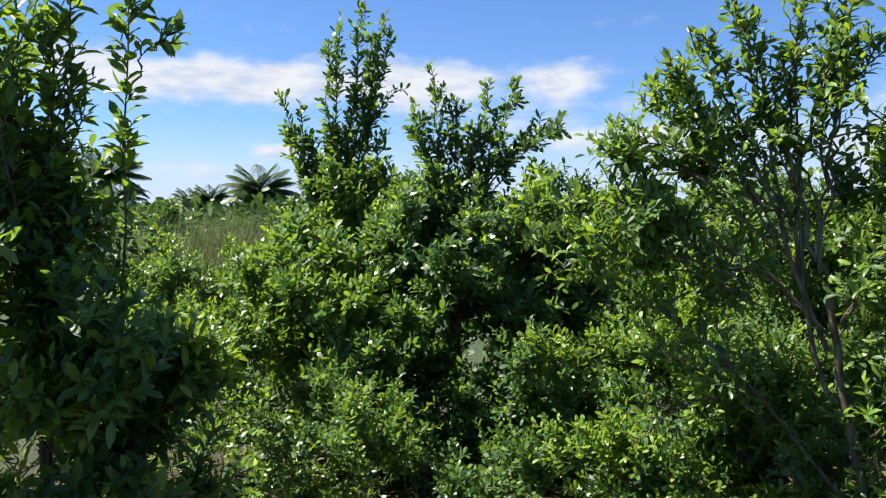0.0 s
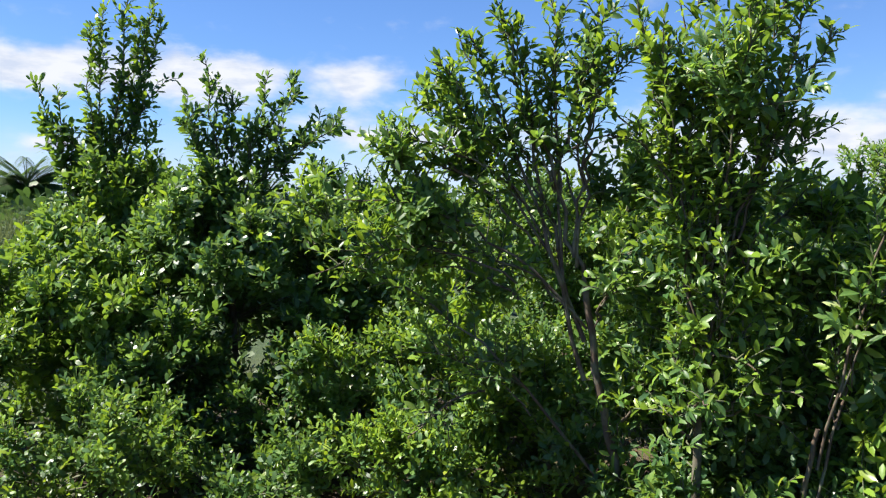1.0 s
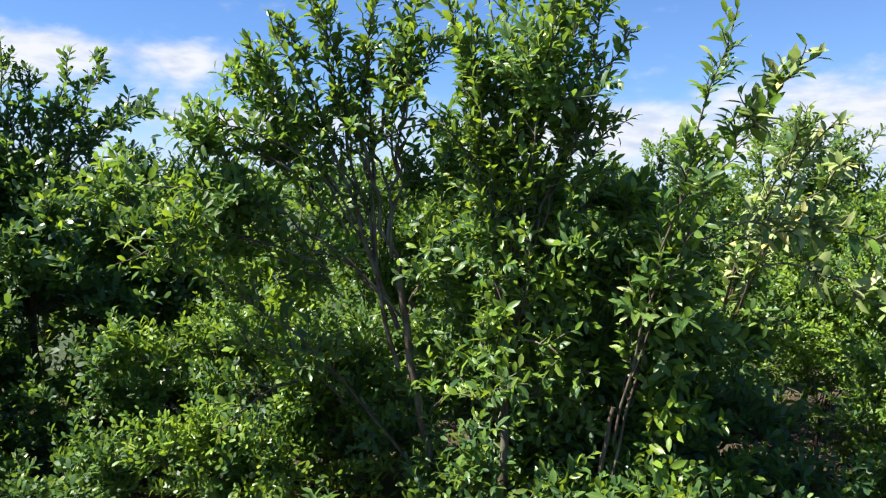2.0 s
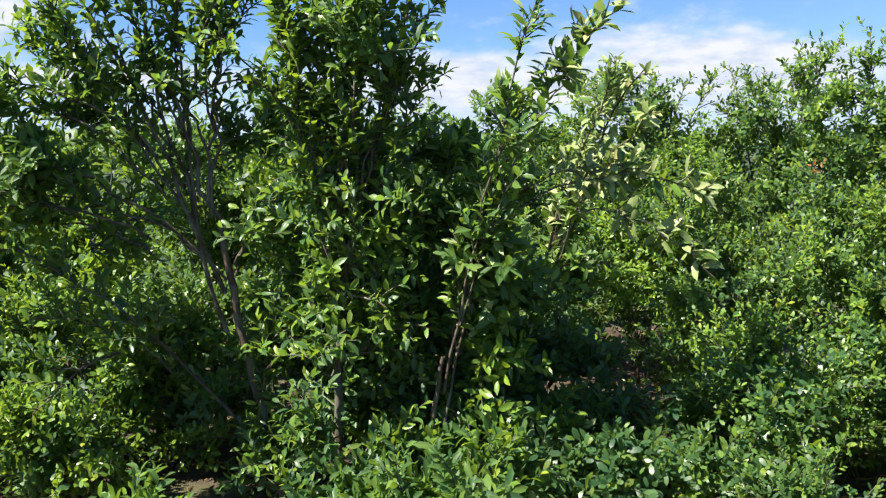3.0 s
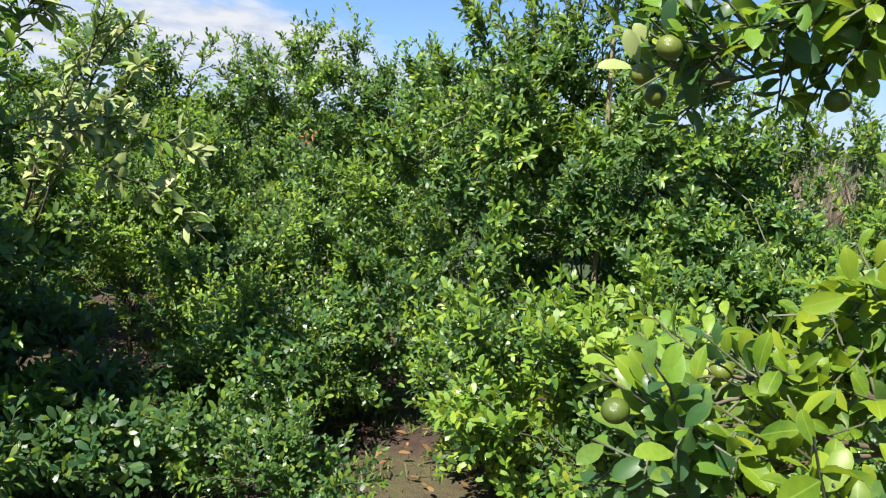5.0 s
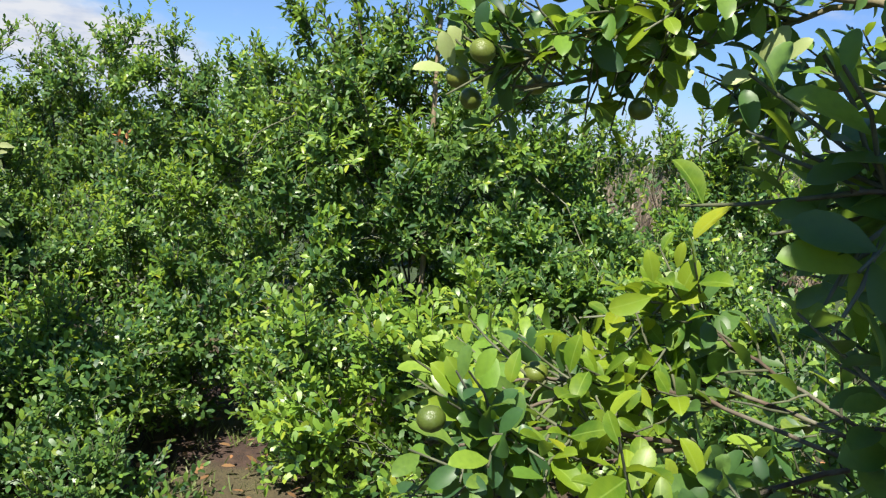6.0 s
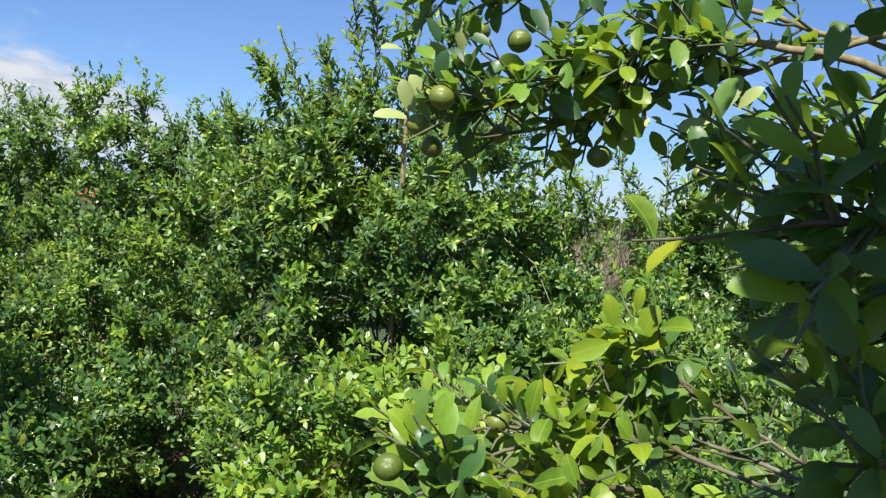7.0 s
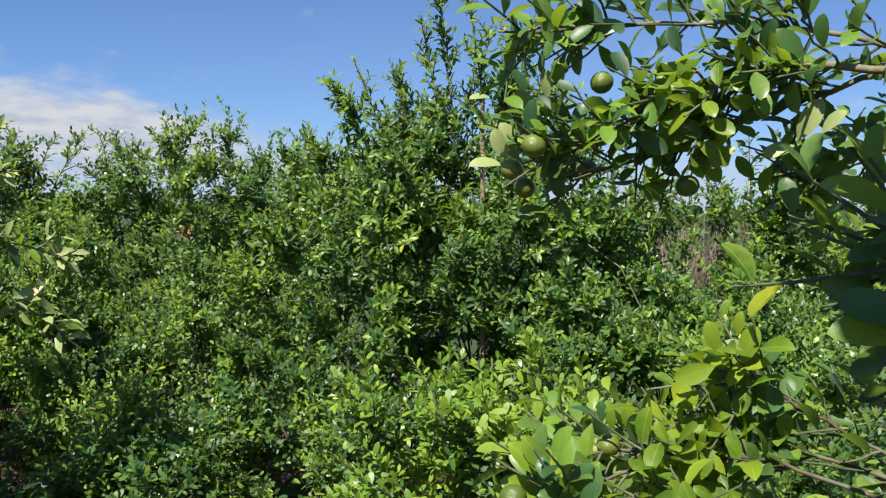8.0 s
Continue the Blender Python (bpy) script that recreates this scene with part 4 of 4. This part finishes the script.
# ---- far orchard, palms, reeds ----
def far_orchard():
    first = citrus_tree("orchard_tree", "distant rounded citrus tree in the orchard", [(12, 12, 0), (12, 12, 0.5)], [(12, 12, 1.85, 0.25), (12.3, 12.2, 1.75, 0.25), (11.7, 11.8, 1.8, 0.25)],
                        [(12, 12, 0.95, 1.05, 1.05, 0.88, 110), (12, 12, 0.35, 1.1, 1.1, 0.4, 45)], leaf=0.165, step=0.033, young=0.25, level=0, extra=0, wood=False, material=LEAF_FAR, group="far orchard")
    r = random.Random(5)
    for i in range(-8, 14):
        for j in range(-5, 14):
            x, y = 2.7 * i + 1.35 * (j % 2) + 0.8 * r.random(), 2.7 * j + 0.9 * r.random()
            d, az = math.hypot(x, y), math.degrees(math.atan2(x, y))
            if not (8.8 < d < 22 and -34 < az < 118) or (-17 < az < -10.5 and d < 16) or r.random() < 0.05:
                continue
            k = r.uniform(0.82, 1.08)
            ob = copy_thing(first, pose(x, y, 0, 0, 0, r.uniform(0, 360)))
            ob.scale = (k * 1.1, k * 1.1, k)
    for x, y in ((-1.7, 9.3), (0.2, 8.9), (1.9, 8.3), (3.4, 7.5), (4.8, 6.6), (6.1, 6.2), (0.5, 7.9)):      # the row just behind
        copy_thing(first, pose(x, y, 0, 0, 0, r.uniform(0, 360))).scale = (0.95, 0.95, 0.88)


far_orchard()
# Same darkened leaf colour, painted in for shade.
citrus_tree("citrus_bush", "citrus undergrowth with its leaf colour darkened to look shaded", [(-2.5, 4.9, 0), (-2.5, 4.9, 0.2)], [], [(-2.5, 4.9, 0.4, 0.7, 0.45, 0.5, 300)], leaf=0.08, step=0.017, young=0.05, level=0, radius=0.014, material=LEAF_BROAD_OR_SHADED, category="bush", group="undergrowth")


def coconut_palm(x, y, height, crown, lean):
    ob = tagged(new("coconut_palm"), "distant coconut palm with arching fronds", "palm", "coconut palms")
    ob.location = (x, y, 0)
    tb = Tubes()
    z = np.linspace(-0.2, height, 8)
    line = np.stack([lean * (z / height) ** 2, 0 * z, z], 1)
    tb.add(line, np.linspace(0.2, 0.12, 8), 8)
    part("trunk", tb.mesh("trunk", PALM_BARK, np.zeros(3)), ob)
    top = line[-1]
    for i in range(28):
        a, lift = i * 2.4, -0.25 + 1.6 * (i / 27)
        out = np.array([math.cos(a), math.sin(a), 0])
        t = np.linspace(0, 1, 24)[:, None]
        rib = top + crown * (out * (t * math.cos(lift * 0.8)) + np.array([0, 0, 1]) * (t * math.sin(lift) - 0.28 * t ** 2.5))
        ax = unit(np.gradient(rib, axis=0))
        side = unit(np.cross(ax, [[0, 0, 1.0]]))
        pos, way = [], []
        for sgn in (-1, 1):
            pos.append(rib)
            way.append(side * sgn * 0.7 + ax * 0.55 - np.array([[0, 0, 0.5]]))
        pos, way = np.concatenate(pos), np.concatenate(way)
        sz = crown * 0.3 * np.tile(np.sin(np.pi * (0.12 + 0.8 * t[:, 0])), 2)
        fr = Tubes()
        fr.add(rib, np.linspace(0.05, 0.015, 24), 4)
        frond = part("frond", fr.mesh("frond", TWIG, np.zeros(3)), ob)
        part("frond_blade", scatter_mesh("frond_blade", blade_shape(), pos, way, np.tile([[0, 0, 1.0]], (48, 1)), sz, np.zeros(48, int), [LEAF_FAR], sz * 7 + 4.0), frond, kind="stuff")


for x, y, h, c, lean in [(-17.2, 80, 3.7, 3.9, 0.3), (-28.5, 74, 5.0, 3.6, -0.5), (-7.4, 78, 4.2, 3.3, 0.3), (-30, 110, 3.2, 3.2, 0.2), (-33.5, 112, 3.0, 3.0, 0.5), (-23.5, 118, 3.2, 3.0, 0.0),
                         (-17, 120, 2.6, 3.0, 0.3), (-38, 100, 3.4, 3.0, 0.3), (4, 95, 3.4, 3.0, 0.4), (22, 90, 3.0, 3.0, 0.2)]:
    coconut_palm(x, y, h, c, lean)


def far_woods():
    """A low uneven belt of trees towards the horizon."""
    pos, way, up, size = [], [], [], []
    r = np.random.default_rng(3)
    for _ in range(330):
        az, d = radians(r.uniform(-42, 128)), r.uniform(60, 150)
        c = np.array([math.sin(az) * d, math.cos(az) * d, 0])
        h, w = r.uniform(1.9, 3.4) * (0.75 + d / 300), r.uniform(2.0, 4.0)
        n = 60
        q = unit(r.normal(0, 1, (n, 3)))
        q[:, 2] = np.abs(q[:, 2])
        pos.append(c + q * np.array([w, w, h]) * r.uniform(0.6, 1.05, (n, 1)))
        way.append(q + r.normal(0, 0.5, (n, 3)))
        up.append(r.normal(0, 0.5, (n, 3)) + np.array([0, 0, 1]))
        size.append(r.uniform(0.7, 1.5, n))
    pos, way, up, size = [np.concatenate(v) for v in (pos, way, up, size)]
    me = scatter_mesh("far_woods", leaf_shape(0), pos, way, up, size, np.zeros(len(pos), int), [LEAF_FAR], size * 1.4)
    tagged(new("far_woods", me), "distant low belt of trees and scrub", "woods", kind="stuff")


far_woods()


def blades(name, label, category, material, clumps, count, height, seed):
    r = np.random.default_rng(seed)
    pos = np.concatenate([np.array([x, y, 0.0]) + np.concatenate([r.normal(0, w, (count, 2)), np.zeros((count, 1))], 1) for x, y, w in clumps])
    n = len(pos)
    way = np.concatenate([r.normal(0, 0.3 if height > 1 else 0.8, (n, 2)), np.ones((n, 1))], 1)
    size = height * r.uniform(0.5, 1.1, n)
    me = scatter_mesh(name, blade_shape(), pos, way, r.normal(0, 1, (n, 3)), size, np.zeros(n, int), [material], np.full(n, 0.35 + height * 0.35))
    tagged(new(name, me), label, category, kind="stuff")


reed = random.Random(9)
blades("reeds", "dry pinkish-brown reeds beyond the orchard", "reeds", STRAW, [(16 + reed.uniform(-1.5, 3), -2.1 + reed.uniform(-2.5, 2.2), 0.4) for _ in range(26)], 90, 2.1, 4)
blades("tall_grass", "tall grey-green grass between the orchard rows", "grass", GRASS, [(-4.2 + reed.uniform(-1.4, 1.6), 16 + reed.uniform(-2, 4), 0.4) for _ in range(26)], 90, 1.9, 6)
blades("grass", "short grass tufts on bare soil", "grass", GRASS, [(reed.uniform(-1.5, 6.5), reed.uniform(-1.5, 6.5), 0.09) for _ in range(130)] + [(reed.uniform(2.8, 5.2), reed.uniform(1.3, 3.6), 0.07) for _ in range(90)], 16, 0.085, 8)


def litter():
    r = np.random.default_rng(12)
    n = 2600
    pos = np.concatenate([r.uniform(-2, 7, (n, 1)), r.uniform(-2, 7, (n, 1)), r.uniform(0.03, 0.06, (n, 1))], 1)
    way = np.concatenate([r.normal(0, 1, (n, 2)), r.normal(0, 0.12, (n, 1))], 1)
    me = scatter_mesh("leaf_litter", leaf_shape(0), pos, way, np.array([[0, 0, 1.0]]) + r.normal(0, 0.25, (n, 3)), r.uniform(0.035, 0.08, n), np.zeros(n, int), [LEAF_DRY])
    tagged(new("leaf_litter", me), "scattered dry brown fallen leaves", "litter", kind="stuff")


litter()
